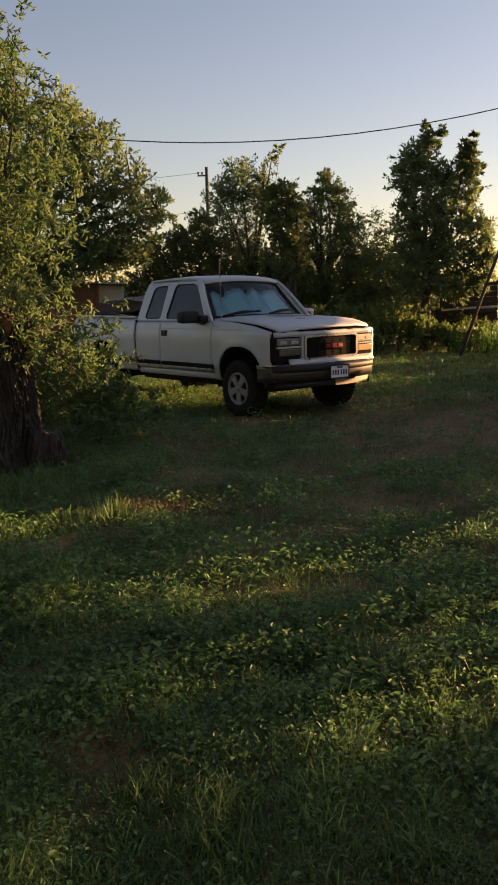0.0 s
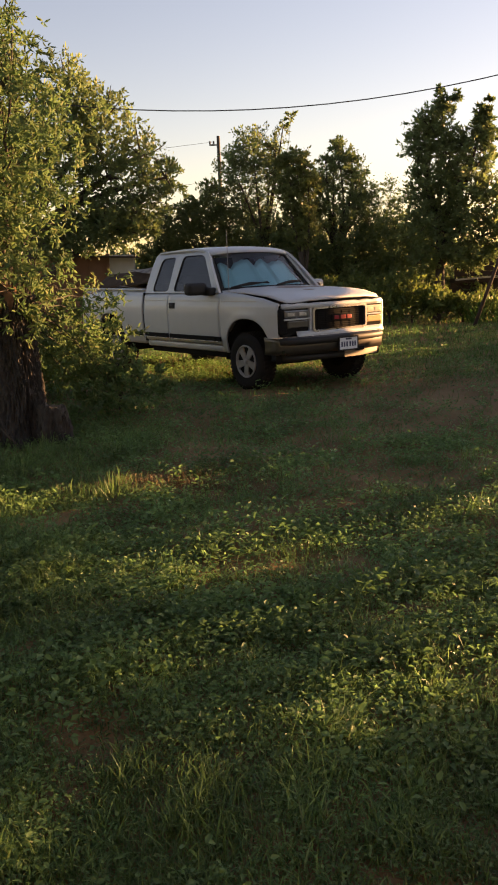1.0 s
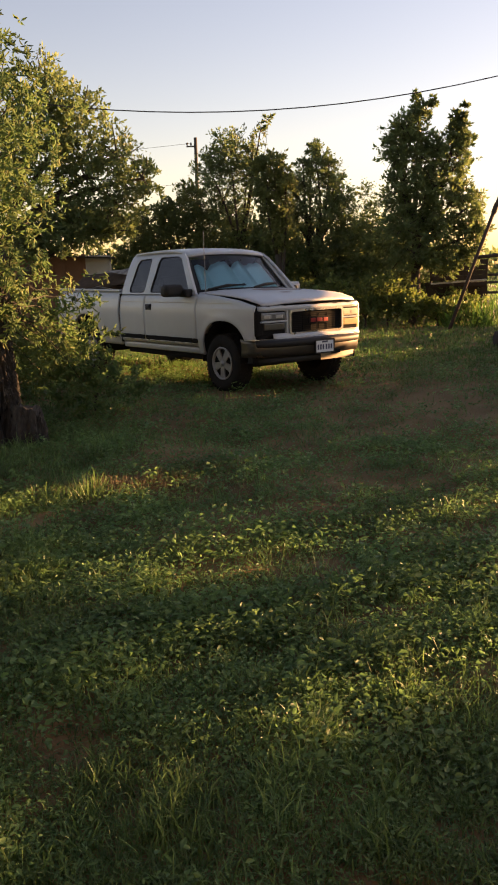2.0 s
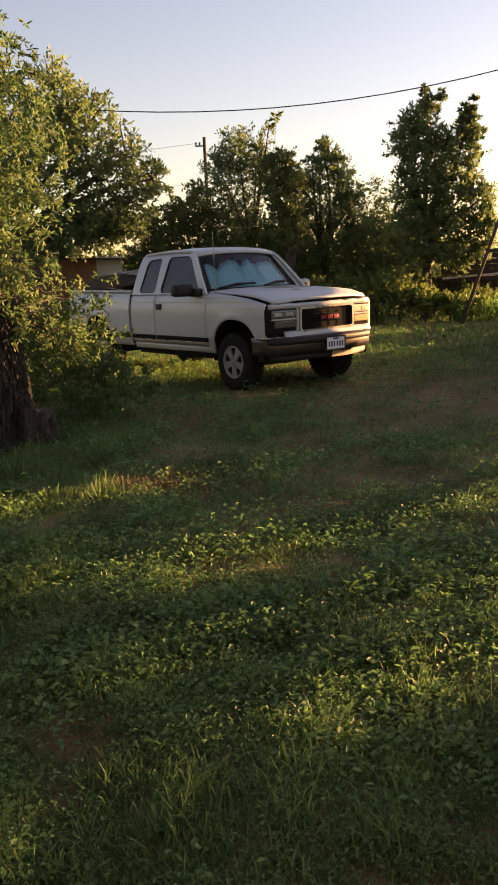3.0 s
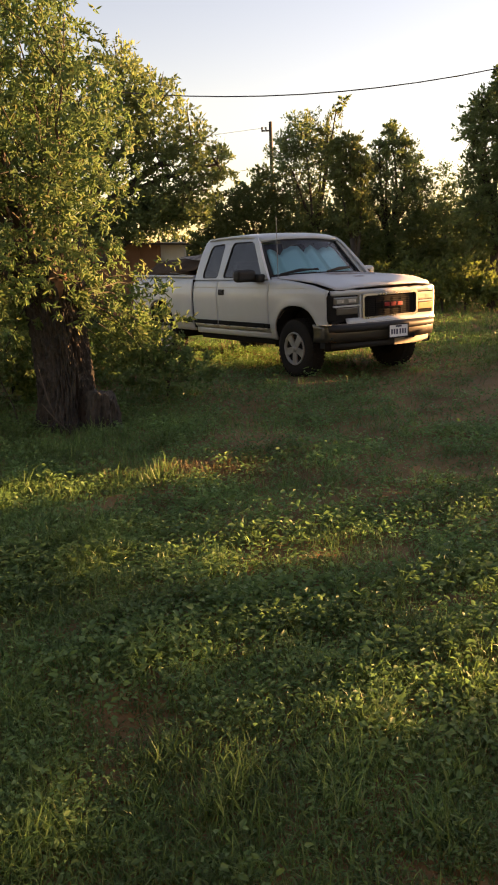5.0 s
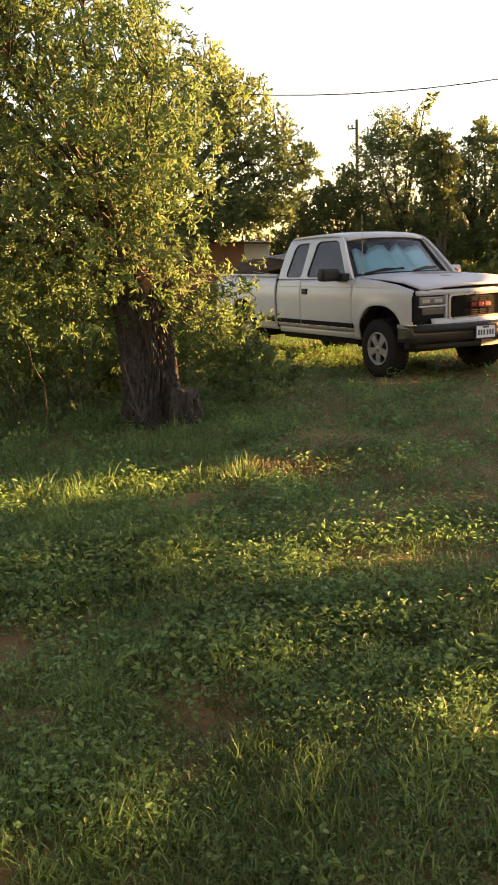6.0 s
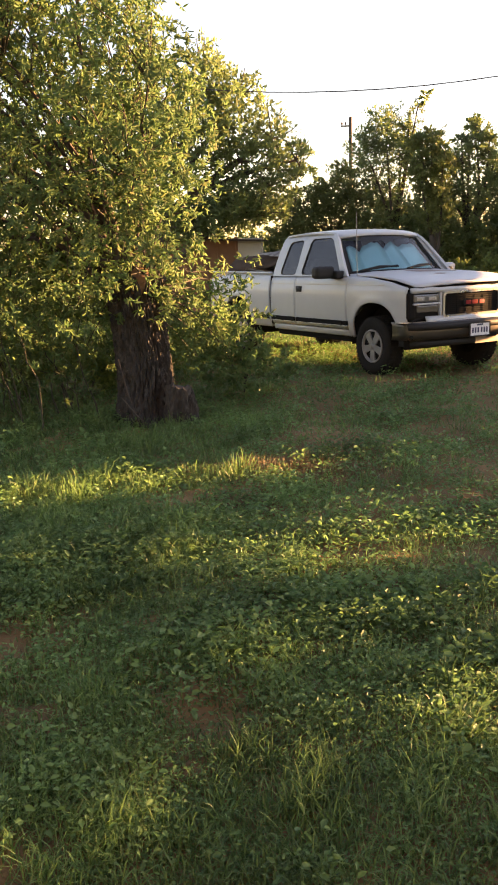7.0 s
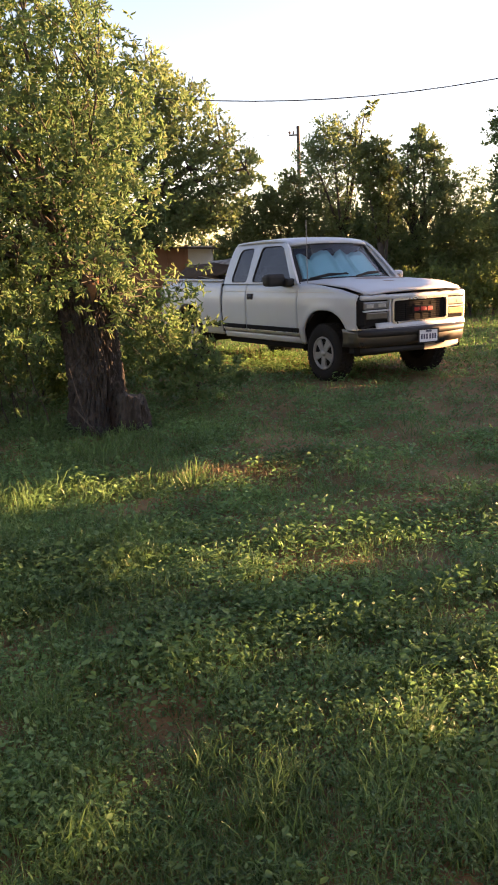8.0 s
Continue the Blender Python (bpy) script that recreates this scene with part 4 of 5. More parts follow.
# unseen row added to keep direct sun off the far trees
for i, (bx, by, h) in enumerate([(15.0, 29.4, 8.8), (15.2, 32.2, 8.6), (15.1, 35.0, 8.0)]):
    tree("far_shade_tree", (bx, by), [(bx, by, h * 0.42, 1.2, 1.5, h * 0.26), (bx, by + 0.5, h * 0.66, 1.2, 1.4, h * 0.24), (bx, by - 0.5, h * 0.72, 1.1, 1.2, h * 0.22), (bx, by, h * 0.9, 0.9, 1.0, h * 0.14)],
         3400, 0.22, LEAF_DARK, "tall unseen tree added to shade the far trees", 90 + i, 0.16, twigs=False)
# Unseen shrubs added to block the sun, their gaps set to let streaks through.
# x, y, height, half-width along the yard, leaves, bare legs up to
SHADE_HEDGE = [(14, 5.7, 3.0, 0.75, 4500, 0), (14, 6.8, 2.9, 0.75, 4500, 0), (14, 7.8, 2.9, 0.7, 7000, 0), (14, 8.58, 2.8, 0.58, 7000, 0), (14, 9.45, 2.9, 0.34, 3600, 2.02),
         (14, 9.8, 2.6, 0.08, 700, 0), (14, 10.11, 2.8, 0.24, 2000, 2.11), (14, 10.53, 2.8, 0.30, 3400, 0), (14, 11.05, 2.8, 0.3, 2200, 2.13), (14, 11.72, 2.8, 0.36, 3000, 0), (14, 12.34, 2.8, 0.46, 6500, 0),
         (6.2, 9.15, 1.0, 0.36, 2600, 0), (6.4, 14.25, 1.2, 0.42, 3000, 0), (6.6, 11.95, 2.35, 0.5, 1600, 0), (6.6, 11.0, 2.1, 0.45, 500, 0), (6.9, 15.0, 1.25, 0.5, 3000, 0), (14.2, 18.1, 2.4, 0.5, 5200, 0), (14.2, 18.9, 2.25, 0.6, 4600, 0), (14.2, 20.0, 1.75, 0.75, 5200, 0), (14.2, 21.2, 1.65, 0.7, 4800, 0), (14.2, 22.4, 1.8, 0.75, 5000, 0), (14.2, 23.7, 1.7, 0.62, 4200, 0), (14.2, 25.0, 1.5, 0.6, 3600, 0)]
for i, (bx, by, h, r, n, legs) in enumerate(SHADE_HEDGE):
    if legs:
        blobs = [(bx, by, (legs + h) / 2 + 0.06, 0.6, r, (h - legs) / 2), (bx, by + 0.3 * r, legs + 0.22, 0.5, r * 0.8, 0.25)]
        n = int(n * 1.8)
    else:
        blobs = [(bx, by, h * 0.3, 0.6, r, h * 0.3), (bx, by, h * 0.62, 0.6, r, h * 0.28), (bx, by, h * 0.82, 0.6, r * 0.9, h * 0.18)]
    tree("shade_hedge_shrub", (bx, by), blobs, n, 0.10, LEAF_DARK, "unseen leafy shrub added to shape the sun streaks", 60 + i, 0.05, "hedge beside the yard", twigs=False, clear=max(legs, 0.03))

# ---- pickup truck ----
# Its own frame: x ahead from the front axle, y to its left, z up from the ground.
truck = thing("pickup_truck", pose(TRUCK[0], TRUCK[1], 0, 0, 0, math.degrees(TRUCK[2])), "faded white extended-cab pickup truck with a damaged front corner", "truck")
HALF_Z = [0.40, 0.48, 0.60, 0.66, 0.80, 1.00, 1.10, 1.14, 1.22, 1.27, 1.34]
HALF_W = [0.86, 0.895, 0.935, 0.955, 0.962, 0.966, 0.960, 0.948, 0.938, 0.915, 0.87]


def half(x, z):
    w = float(np.interp(z, HALF_Z, HALF_W))
    if x > 0.1:
        w -= 0.05 * ((x - 0.1) / 0.65) ** 2
    if x < -2.58:
        w += 0.012
    return w


def flare(x, z, ax, az, r):
    """The lip round a wheel arch."""
    d = (abs((x - ax) / 0.485) ** 2.5 + abs((z - az) / r) ** 2.5) ** 0.4 * r - r
    return 0.007 * math.exp(-(max(d - 0.03, 0) / 0.05) ** 2)


ARCH_F, ARCH_R, ARCH_RAD = (0.085, 0.41), (-3.70, 0.42), 0.53


def side_panel(name, s, xa, xb, top, low, parent, nx=40, nz=22, label=""):
    xs_ = np.linspace(xa, xb, nx)
    P = []
    for x in xs_:
        zb, zt = low(x), top(x)
        row = []
        for j in range(nz):
            z = zb + (zt - zb) * j / (nz - 1)
            y = half(x, z) + flare(x, z, *ARCH_F, ARCH_RAD) + flare(x, z, *ARCH_R, ARCH_RAD)
            if zt - z < 0.03:
                y -= 0.02 * (1 - (zt - z) / 0.03)
            row.append((x, s * y, z))
        P.append(row)
    return part(name, grid(P), M["paint"], parent, label, smooth=True, thick=0.025)


def arch_low(ax, az, r, before, after):
    def f(x):
        d = abs(x - ax)
        base = after if x > ax else before
        return max(base, az + r * (1 - (d / 0.485) ** 2.5) ** 0.4) if d < 0.485 else base
    return f


def hood_edge(x):
    return float(np.interp(x, [-0.6, 0.0, 0.4, 0.66, 0.78], [1.298, 1.252, 1.205, 1.145, 1.118]))


for s in (-1, 1):
    side_panel("front_fender", s, -0.506, 0.70, hood_edge, arch_low(*ARCH_F, ARCH_RAD, 0.47, 0.70), truck, 60)
    door = side_panel("front_door", s, -1.852, -0.511, lambda x: 1.275, lambda x: 0.57, truck, 24)
    side_panel("cab_corner", s, -2.575, -1.857, lambda x: 1.275, lambda x: 0.57, truck, 14)
    side_panel("rocker_panel", s, -2.575, -0.512, lambda x: 0.563, lambda x: 0.475, truck, 14, 6)
    side_panel("bed_side", s, -4.72, -2.61, lambda x: 1.325 + (-2.6 - x) * 0.012, arch_low(*ARCH_R, ARCH_RAD, 0.52, 0.50), truck, 70)
    # rubbing strip: black, with a bright edge, from the bed to the front wheel
    for xa, xb in ((-4.66, -4.26), (-3.13, -2.63), (-2.56, -1.87), (-1.83, -0.62), (-0.60, -0.49)):
        strip = part("side_moulding", box((xb - xa, 0.022, 0.062), ((xa + xb) / 2, s * 0.962, 0.655), 0.008), M["void"], truck, "black rubbing strip")
        part("bright_edge", box((xb - xa - 0.02, 0.008, 0.007), ((xa + xb) / 2, s * 0.972, 0.620), 0.002), M["chrome"], strip, "thin bright edge")
    # near-black bar that paints the shade under the sill
    part("sill_shadow_rail", box((2.0, 0.10, 0.10), (-1.55, s * 0.80, 0.44), 0.02), M["void"], truck, "near-black bar for the shade under the sill")
    # dark wheel-house behind each arch
    for ax, az in (ARCH_F, ARCH_R):
        w = []
        for k in range(19):
            a = math.pi * (k / 18 * 1.04 - 0.02)
            w.append([(ax + math.cos(a) * 0.56, s * y, az + math.sin(a) * 0.545) for y in (0.50, 0.90)])
        part("wheel_house", grid(w), M["void"], truck, smooth=True, thick=0.01)
        part("inner_wall", box((1.08, 0.03, 0.48), (ax, s * 0.50, az + 0.26), 0.005), M["void"], truck)
    # dark seams between the panels, a thin body line below the windows, door handle
    for sx, z0, z1 in ((-2.592, 0.55, 1.28),):
        part("panel_seam", box((0.045, 0.012, z1 - z0), (sx, s * 0.925, (z0 + z1) / 2), 0.002), M["void"], truck)
    for xa, xb in ((-4.66, -2.63), (-2.56, -1.87), (-1.83, -0.53), (-0.49, 0.30)):
        part("body_line", box((xb - xa, 0.006, 0.007), ((xa + xb) / 2, s * (0.9475 if xb < 0 else 0.945), 1.165), 0.002), M["paint_low"], truck, "thin crease line along the body")
    handle = part("door_handle", box((0.145, 0.03, 0.085), (-1.73, s * 0.962, 1.095), 0.01), M["black"], door, "square black door handle")
    part("handle_paddle", box((0.10, 0.018, 0.035), (-1.73, s * 0.981, 1.105), 0.006), M["dash"], handle)


# Cab above the belt: sides with two window openings, roof, glass.
def cab_y(z):
    return float(np.interp(z, [1.25, 1.275, 1.45, 1.65, 1.78, 1.83, 1.87], [0.925, 0.915, 0.865, 0.795, 0.735, 0.705, 0.655]))


FRONT_WIN = [(-1.765, 1.295), (-0.72, 1.295), (-1.12, 1.765), (-1.22, 1.80), (-1.70, 1.80)]
REAR_WIN = [(-2.37, 1.295), (-1.90, 1.295), (-1.90, 1.795), (-2.28, 1.775)]
CAB_SIDE = [(-2.575, 1.276), (-0.56, 1.276), (-1.00, 1.765), (-1.10, 1.835), (-1.25, 1.868), (-2.40, 1.868), (-2.50, 1.82)]
for s in (-1, 1):
    lift = lambda u, v, s=s: (u, s * cab_y(v), v)
    fine = []
    for a, b in zip(CAB_SIDE, CAB_SIDE[1:] + CAB_SIDE[:1]):
        fine += [(a[0] + (b[0] - a[0]) * k / 8, a[1] + (b[1] - a[1]) * k / 8) for k in range(8)]
    fw, rw = rounded(FRONT_WIN, 0.07), rounded(REAR_WIN, 0.08)
    part("cab_frame", outline([fine, fw, rw], lift), M["paint"], truck, thick=0.04 if s < 0 else 0.04)
    for nm, w in (("door_window", fw), ("rear_side_window", rw)):
        cx, cz = sum(p[0] for p in w) / len(w), sum(p[1] for p in w) / len(w)
        grown = [(cx + (p[0] - cx) * 1.02, cz + (p[1] - cz) * 1.02) for p in w]
        inner = [(cx + (p[0] - cx) * 0.965, cz + (p[1] - cz) * 0.955) for p in w]
        win = part(nm, outline([grown], lambda u, v, s=s: (u, s * (cab_y(v) - 0.016), v)), GLASS_SIDE, truck, "dark tinted glass")
        part("rubber_seal", outline([grown, inner], lambda u, v, s=s: (u, s * (cab_y(v) - 0.006), v)), M["black"], win, thick=0.01)
    # mirror: black housing on an arm, the far one pale
    mm = M["black"] if s < 0 else M["paint"]
    mir = part("door_mirror", box((0.17, 0.30, 0.165) if s < 0 else (0.13, 0.22, 0.14), (-0.83, s * (1.12 if s < 0 else 1.06), 1.33), 0.05, segments=3), mm, truck, "black door mirror" if s < 0 else "white door mirror")
    part("mirror_foot", box((0.22, 0.13, 0.11), (-0.76, s * 0.945, 1.295), 0.03), M["black"], mir)
    part("mirror_glass", box((0.006, 0.24, 0.13), (-0.917, s * 1.12, 1.33), 0.002), M["chrome"], mir)

roof = []
for x, dz, dy in [(-2.53, -0.075, 0.02), (-2.50, -0.03, 0.01), (-2.42, 0, 0), (-2.1, 0.012, 0), (-1.7, 0.016, 0), (-1.4, 0.01, 0), (-1.22, -0.008, 0), (-1.10, -0.045, 0.01), (-1.055, -0.075, 0.02)]:
    row = []
    for k in range(17):
        u = -1 + 2 * k / 16
        row.append((x + 0.05 * (1 - u * u) * (1 if x > -1.3 else -0.4 if x < -2.4 else 0), u * (0.70 - dy), 1.868 + dz + 0.038 * (1 - abs(u) ** 3)))
    roof.append(row)
part("roof", grid(roof), M["paint"], truck, "white roof", smooth=True, thick=0.03)
part("cab_back", grid([[(-2.555 + 0.05 * v, u * (0.88 - 0.19 * v), 0.55 + 0.72 * min(v * 2, 1) + 0.53 * max(v * 2 - 1, 0)) for u in np.linspace(-1, 1, 7)] for v in (0, 0.5, 0.62)]), M["paint"], truck, thick=0.02)
part("rear_window", grid([[(-2.53 + 0.05 * v, u * (0.80 - 0.12 * v), 1.36 + 0.42 * v) for u in np.linspace(-1, 1, 7)] for v in (0, 0.5, 1)]), GLASS_SIDE, truck, "dark tinted glass", thick=0.006)


def screen(u, v, back=0.0):
    """The windshield: u across (-1 to 1), v from the cowl up (0 to 1)."""
    w = 0.80 - 0.145 * v
    x = -0.50 - 0.53 * v - 0.17 * abs(u) ** 2.2 * (1 - 0.45 * v) - back
    return (x, u * w, 1.295 + 0.515 * v + 0.015 * (1 - u * u) - back * 0.3)


part("windshield", grid([[screen(u, v) for u in np.linspace(-1, 1, 17)] for v in np.linspace(0, 1, 9)]), GLASS_FRONT, truck, "windshield with a sunshade behind it", smooth=True)
for u0, u1, v0, v1 in ((-1.03, -0.965, -0.02, 1.02), (0.965, 1.03, -0.02, 1.02), (-1, 1, 0.955, 1.03), (-1, 1, -0.03, 0.06)):
    part("windshield_seal", grid([[tuple(np.add(screen(u, v), (0.006, 0, 0.006))) for u in np.linspace(u0, u1, 15)] for v in np.linspace(v0, v1, 5)]), M["black"], truck, smooth=True, thick=0.008)
for s in (-1, 1):
    post = [tuple(np.add(screen(s * 1.045, v), (-0.005, 0, 0.004))) for v in np.linspace(-0.04, 1.03, 7)]
    part("windshield_post", tube(post, 0.032, 8), M["paint"], truck, smooth=True)
part("cowl", grid([[(x0 - 0.16 * abs(u) ** 2.2, u * 0.84, z0 + 0.012 * (1 - u * u)) for u in np.linspace(-1, 1, 13)] for x0, z0 in ((-0.56, 1.27), (-0.46, 1.285), (-0.39, 1.275))]), M["black"], truck, "black cowl below the windshield", smooth=True, thick=0.01)
for s, a, b in ((-1, -0.85, -0.10), (1, 0.05, 0.75)):
    p0, p1 = screen(a, 0.03), screen(b, 0.10 if s < 0 else 0.14)
    pm = screen((a + b) / 2, 0.12)
    wip = part("wiper", tube([tuple(np.add(q, (0.03, 0, 0.02))) for q in (p0, pm, p1)], [0.013, 0.015, 0.010], 6), M["black"], truck, "black wiper arm")
    part("wiper_blade", tube([tuple(np.add(screen(a + (b - a) * k, 0.05 + 0.09 * k), (0.022, 0, 0.012))) for k in (0.15, 0.5, 1.0)], 0.011, 5), M["black"], wip)
# inside: dashboard, seats
part("dashboard", box((0.45, 1.5, 0.25), (-0.85, 0, 1.15), 0.06), M["dash"], truck)
part("seat_back", box((0.18, 1.45, 0.75), (-1.75, 0, 1.15), 0.06), M["dash"], truck)
part("cab_floor", box((2.0, 1.6, 0.05), (-1.55, 0, 0.55), 0.01), M["dash"], truck)

# Hood: crowned, lip slightly lifted at the front, dark gap below it.
def hood_point(x, u, lift=0.0):
    w = float(np.interp(x, [-0.44, 0.3, 0.70, 0.765], [0.86, 0.845, 0.82, 0.80]))
    e = hood_edge(x) + 0.012 + lift
    crown = 0.034 * (1 - abs(u) ** 2.4)
    ridge = 0.008 * math.exp(-((abs(u) - 0.62) / 0.05) ** 2)
    lip = -0.022 * max(0, (x - 0.70) / 0.065) ** 2
    xx = x - 0.09 * abs(u) ** 2.5 * max(0, (x - 0.2) / 0.565) - 0.13 * abs(u) ** 2.2 * max(0, (-x - 0.1) / 0.34)
    popped = (0.018 + 0.012 * (1 + u)) * max(0, (x + 0.4) / 1.165)   # the lid sits askew, slewed to one side
    return (xx, u * w + 0.055 * max(0, (x + 0.44) / 1.2), e + crown + ridge + lip + popped)


hood = part("hood", grid([[hood_point(x, -1 + k / 12) for k in range(25)] for x in np.linspace(-0.44, 0.765, 22)]), M["hood"], truck, "white hood with worn patches", smooth=True, thick=0.02)
for cx, cu, rx, ru, seed in ((-0.12, 0.02, 0.20, 0.30, 1), (-0.02, 0.38, 0.12, 0.16, 2), (0.30, -0.10, 0.06, 0.10, 3)):
    rim = [1 + 0.35 * noise.noise(Vector((2.2 * math.cos(a), 2.2 * math.sin(a), seed))) for a in np.linspace(0, 2 * math.pi, 33)[:-1]]
    P = [[hood_point(cx + rx * q * rim[k % 32] * math.cos(2 * math.pi * k / 32), cu + ru * q * rim[k % 32] * math.sin(2 * math.pi * k / 32), 0.0025) for q in (0.02, 0.35, 0.7, 1.0)] for k in range(32)]
    part("worn_patch", grid(P, closed_u=True), M["worn"], hood, "brown patch where the paint has gone", smooth=True)
# solid near-black blocks stand in for the shade under the lid
part("hood_gap", box((0.12, 1.56, 0.07), (0.635, 0, 1.10), 0.01), M["void"], truck, "near-black block for the shaded gap under the hood lip")
part("engine_bay", box((1.0, 1.3, 0.5), (0.12, 0, 0.86), 0.02), M["void"], truck)

# Front: white header, grille with bright surround, stacked lamps.
FX = 0.725
part("header_panel", grid([[(FX + 0.035 * (1 - abs(u) ** 2.2) - 0.05 * (1 - v) * 0, u * 0.86, 1.062 + 0.064 * v + 0.014 * v * noise.noise(Vector((u * 7, v, 2)))) for u in np.linspace(-1, 1, 21)] for v in (0, 1)]), M["paint"], truck, smooth=True, thick=0.03)
part("lower_valance", grid([[(FX + 0.045 * (1 - abs(u) ** 2.2) + 0.03 * (1 - v), u * 0.88, 0.705 + 0.075 * v) for u in np.linspace(-0.74, 1, 21)] for v in (0, 0.5, 1)]), M["paint"], truck, "white panel under the grille", smooth=True, thick=0.012)
grille = part("grille", box((0.05, 0.92, 0.30), (FX - 0.005, 0.078, 0.915), 0.02), M["void"], truck, "black grille with fine slats")
ring_out = rounded([(-0.395, 0.748), (0.553, 0.765), (0.553, 1.082), (-0.395, 1.068)], 0.05)
ring_in = rounded([(-0.368, 0.776), (0.524, 0.792), (0.524, 1.052), (-0.368, 1.042)], 0.04)
part("grille_surround", outline([ring_out, ring_in], lambda u, v: (FX + 0.055 - 0.03 * (u - 0.05) ** 2, u, v)), M["chrome"], grille, "dull bright grille surround", thick=0.045)
for k in range(10):
    z = 0.800 + k * 0.024
    part("grille_slat", box((0.016, 0.88, 0.006), (FX + 0.022, 0.078, z), 0.002), M["void"], grille)
for k in range(6):
    part("grille_rib", box((0.010, 0.006, 0.21), (FX + 0.022, -0.30 + k * 0.143, 0.90), 0.002), M["void"], grille)
badge = part("badge", box((0.014, 0.38, 0.085), (FX + 0.040, 0.12, 0.922), 0.006), M["void"], grille, "dark badge plate")
for yy, ww in ((0.01, 0.085), (0.12, 0.095), (0.23, 0.085)):
    part("badge_mark", box((0.012, ww, 0.050), (FX + 0.048, yy, 0.922), 0.010), M["smoke"] if yy == 0 else M["red"], badge, "plain dark block" if yy == 0 else "plain red block")
for s in (-1, 1):
    ya = -0.635 if s < 0 else 0.70
    wd_ = 0.40 if s < 0 else 0.30
    lamp = part("headlight_unit", box((0.06, wd_ + 0.01, 0.31), (FX - 0.03, ya, 0.915), 0.01), M["void"], truck, "stacked headlight in a dark frame")
    # the left lamp's lenses are painted paler, as lit by the sun
    part("upper_lens", box((0.05, wd_, 0.098), (FX - 0.0, ya, 0.998), 0.018, segments=3), M["lens"] if s < 0 else M["lit_lens"], lamp, "clear headlight lens" if s < 0 else "headlight lens with warm sunlight in its colour")
    for yy in (ya - wd_ * 0.25, ya + wd_ * 0.22):
        part("reflector", box((0.012, wd_ * 0.30, 0.046), (FX + 0.022, yy, 0.994), 0.005, segments=3), M["lit_lens"] if s > 0 else M["reflector"], lamp, "bright reflector behind the lens")
    part("lower_lens", box((0.05, wd_ * 0.86, 0.092), (FX - 0.005, ya + 0.02, 0.870), 0.016, segments=3), M["smoke"] if s < 0 else M["amber"], lamp, "smoked lower lamp" if s < 0 else "amber lower lamp, pale with painted sunlight")
    part("bright_bar", box((0.03, wd_ + 0.02, 0.022), (FX + 0.022, ya, 0.932), 0.004), M["paint"], lamp)
for yy in (-0.413, 0.548):
    part("lamp_pillar", box((0.05, 0.034, 0.33), (FX + 0.005, yy, 0.90), 0.008), M["paint"], truck)
part("corner_lamp", box((0.16, 0.05, 0.24), (0.64, 0.875, 0.90), 0.02), M["amber"], truck, "amber corner lamp")
# the missing corner lamp: a near-black block painted as its shaded hollow, with a torn lower edge
hollow = part("corner_hollow", box((0.14, 0.13, 0.33), (0.665, -0.85, 0.91), 0.03), M["void"], truck, "near-black block for the shaded hollow of the missing corner lamp")
part("torn_trim", box((0.05, 0.26, 0.05), (0.70, -0.74, 0.745), 0.02, Matrix.Rotation(radians(12), 4, "X")), M["void"], hollow)

# Bumper: a swept bar with a black pad along its top, valance below, plate.
def bumper_bar(z0, z1, x_out, mat, name, y_end, parent, label="", wrap=0.18, nz=5):
    P = []
    for u in np.linspace(-1, 1, 31):
        row = []
        for j in range(nz):
            v = j / (nz - 1)
            bulge = 0.022 * math.sin(math.pi * v)
            row.append((x_out + bulge - wrap * abs(u) ** 3.2 - 0.22 * max(0, (abs(u) - 0.9) / 0.1) ** 2, u * y_end * (1 - 0.012 * max(0, (abs(u) - 0.93) / 0.07)), z0 + (z1 - z0) * v))
        P.append(row)
    return part(name, grid(P), mat, parent, label, smooth=True, thick=0.03)


bumper = bumper_bar(0.49, 0.715, 0.855, M["bumper"], "front_bumper", 0.965, truck, "dull silver front bumper")
bumper_bar(0.612, 0.700, 0.880, M["black"], "bumper_pad", 0.955, bumper, "black rubber pad")
part("bumper_top", grid([[(x0 - 0.18 * abs(u) ** 3.2, u * 0.96, z0) for u in np.linspace(-1, 1, 25)] for x0, z0 in ((0.70, 0.712), (0.85, 0.716))]), M["chrome"], bumper, "bright upper edge", thick=0.01)
bumper_bar(0.40, 0.49, 0.81, M["black"], "air_dam", 0.86, truck, "scuffed lower valance", 0.14)
# tan colour puts the low sun onto the lit side of the valance
part("valance_corner", grid([[(0.832 - 0.14 * abs(u) ** 3.2 + 0.01 * v, u * 0.86, 0.402 + 0.088 * v) for u in np.linspace(0.10, 0.90, 13)] for v in (0, 1)]), M["tan"], truck, "sunlit side of the lower valance, painted tan", thick=0.012)
part("tow_slot", box((0.03, 0.16, 0.05), (0.855, 0.33, 0.50), 0.01), M["void"], bumper)
plate = part("licence_plate", box((0.010, 0.325, 0.165), (0.905, 0.085, 0.585), 0.004), M["plate"], truck, "pale licence plate with dark marks")
part("plate_frame", outline([rounded([(-0.175, -0.092), (0.175, -0.092), (0.175, 0.092), (-0.175, 0.092)], 0.01), rounded([(-0.155, -0.075), (0.155, -0.075), (0.155, 0.075), (-0.155, 0.075)], 0.006)],
                            lambda u, v: (0.914, 0.085 + u, 0.585 + v)), M["black"], plate, thick=0.006)
part("plate_mark", box((0.004, 0.10, 0.022), (0.911, 0.085, 0.643), 0.001), M["plate_ink"], plate)
for k, yy in enumerate((-0.115, -0.072, -0.028, 0.028, 0.072, 0.115)):
    part("plate_mark", box((0.004, 0.026, 0.066), (0.911, 0.085 + yy, 0.577), 0.001), M["plate_ink"], plate)

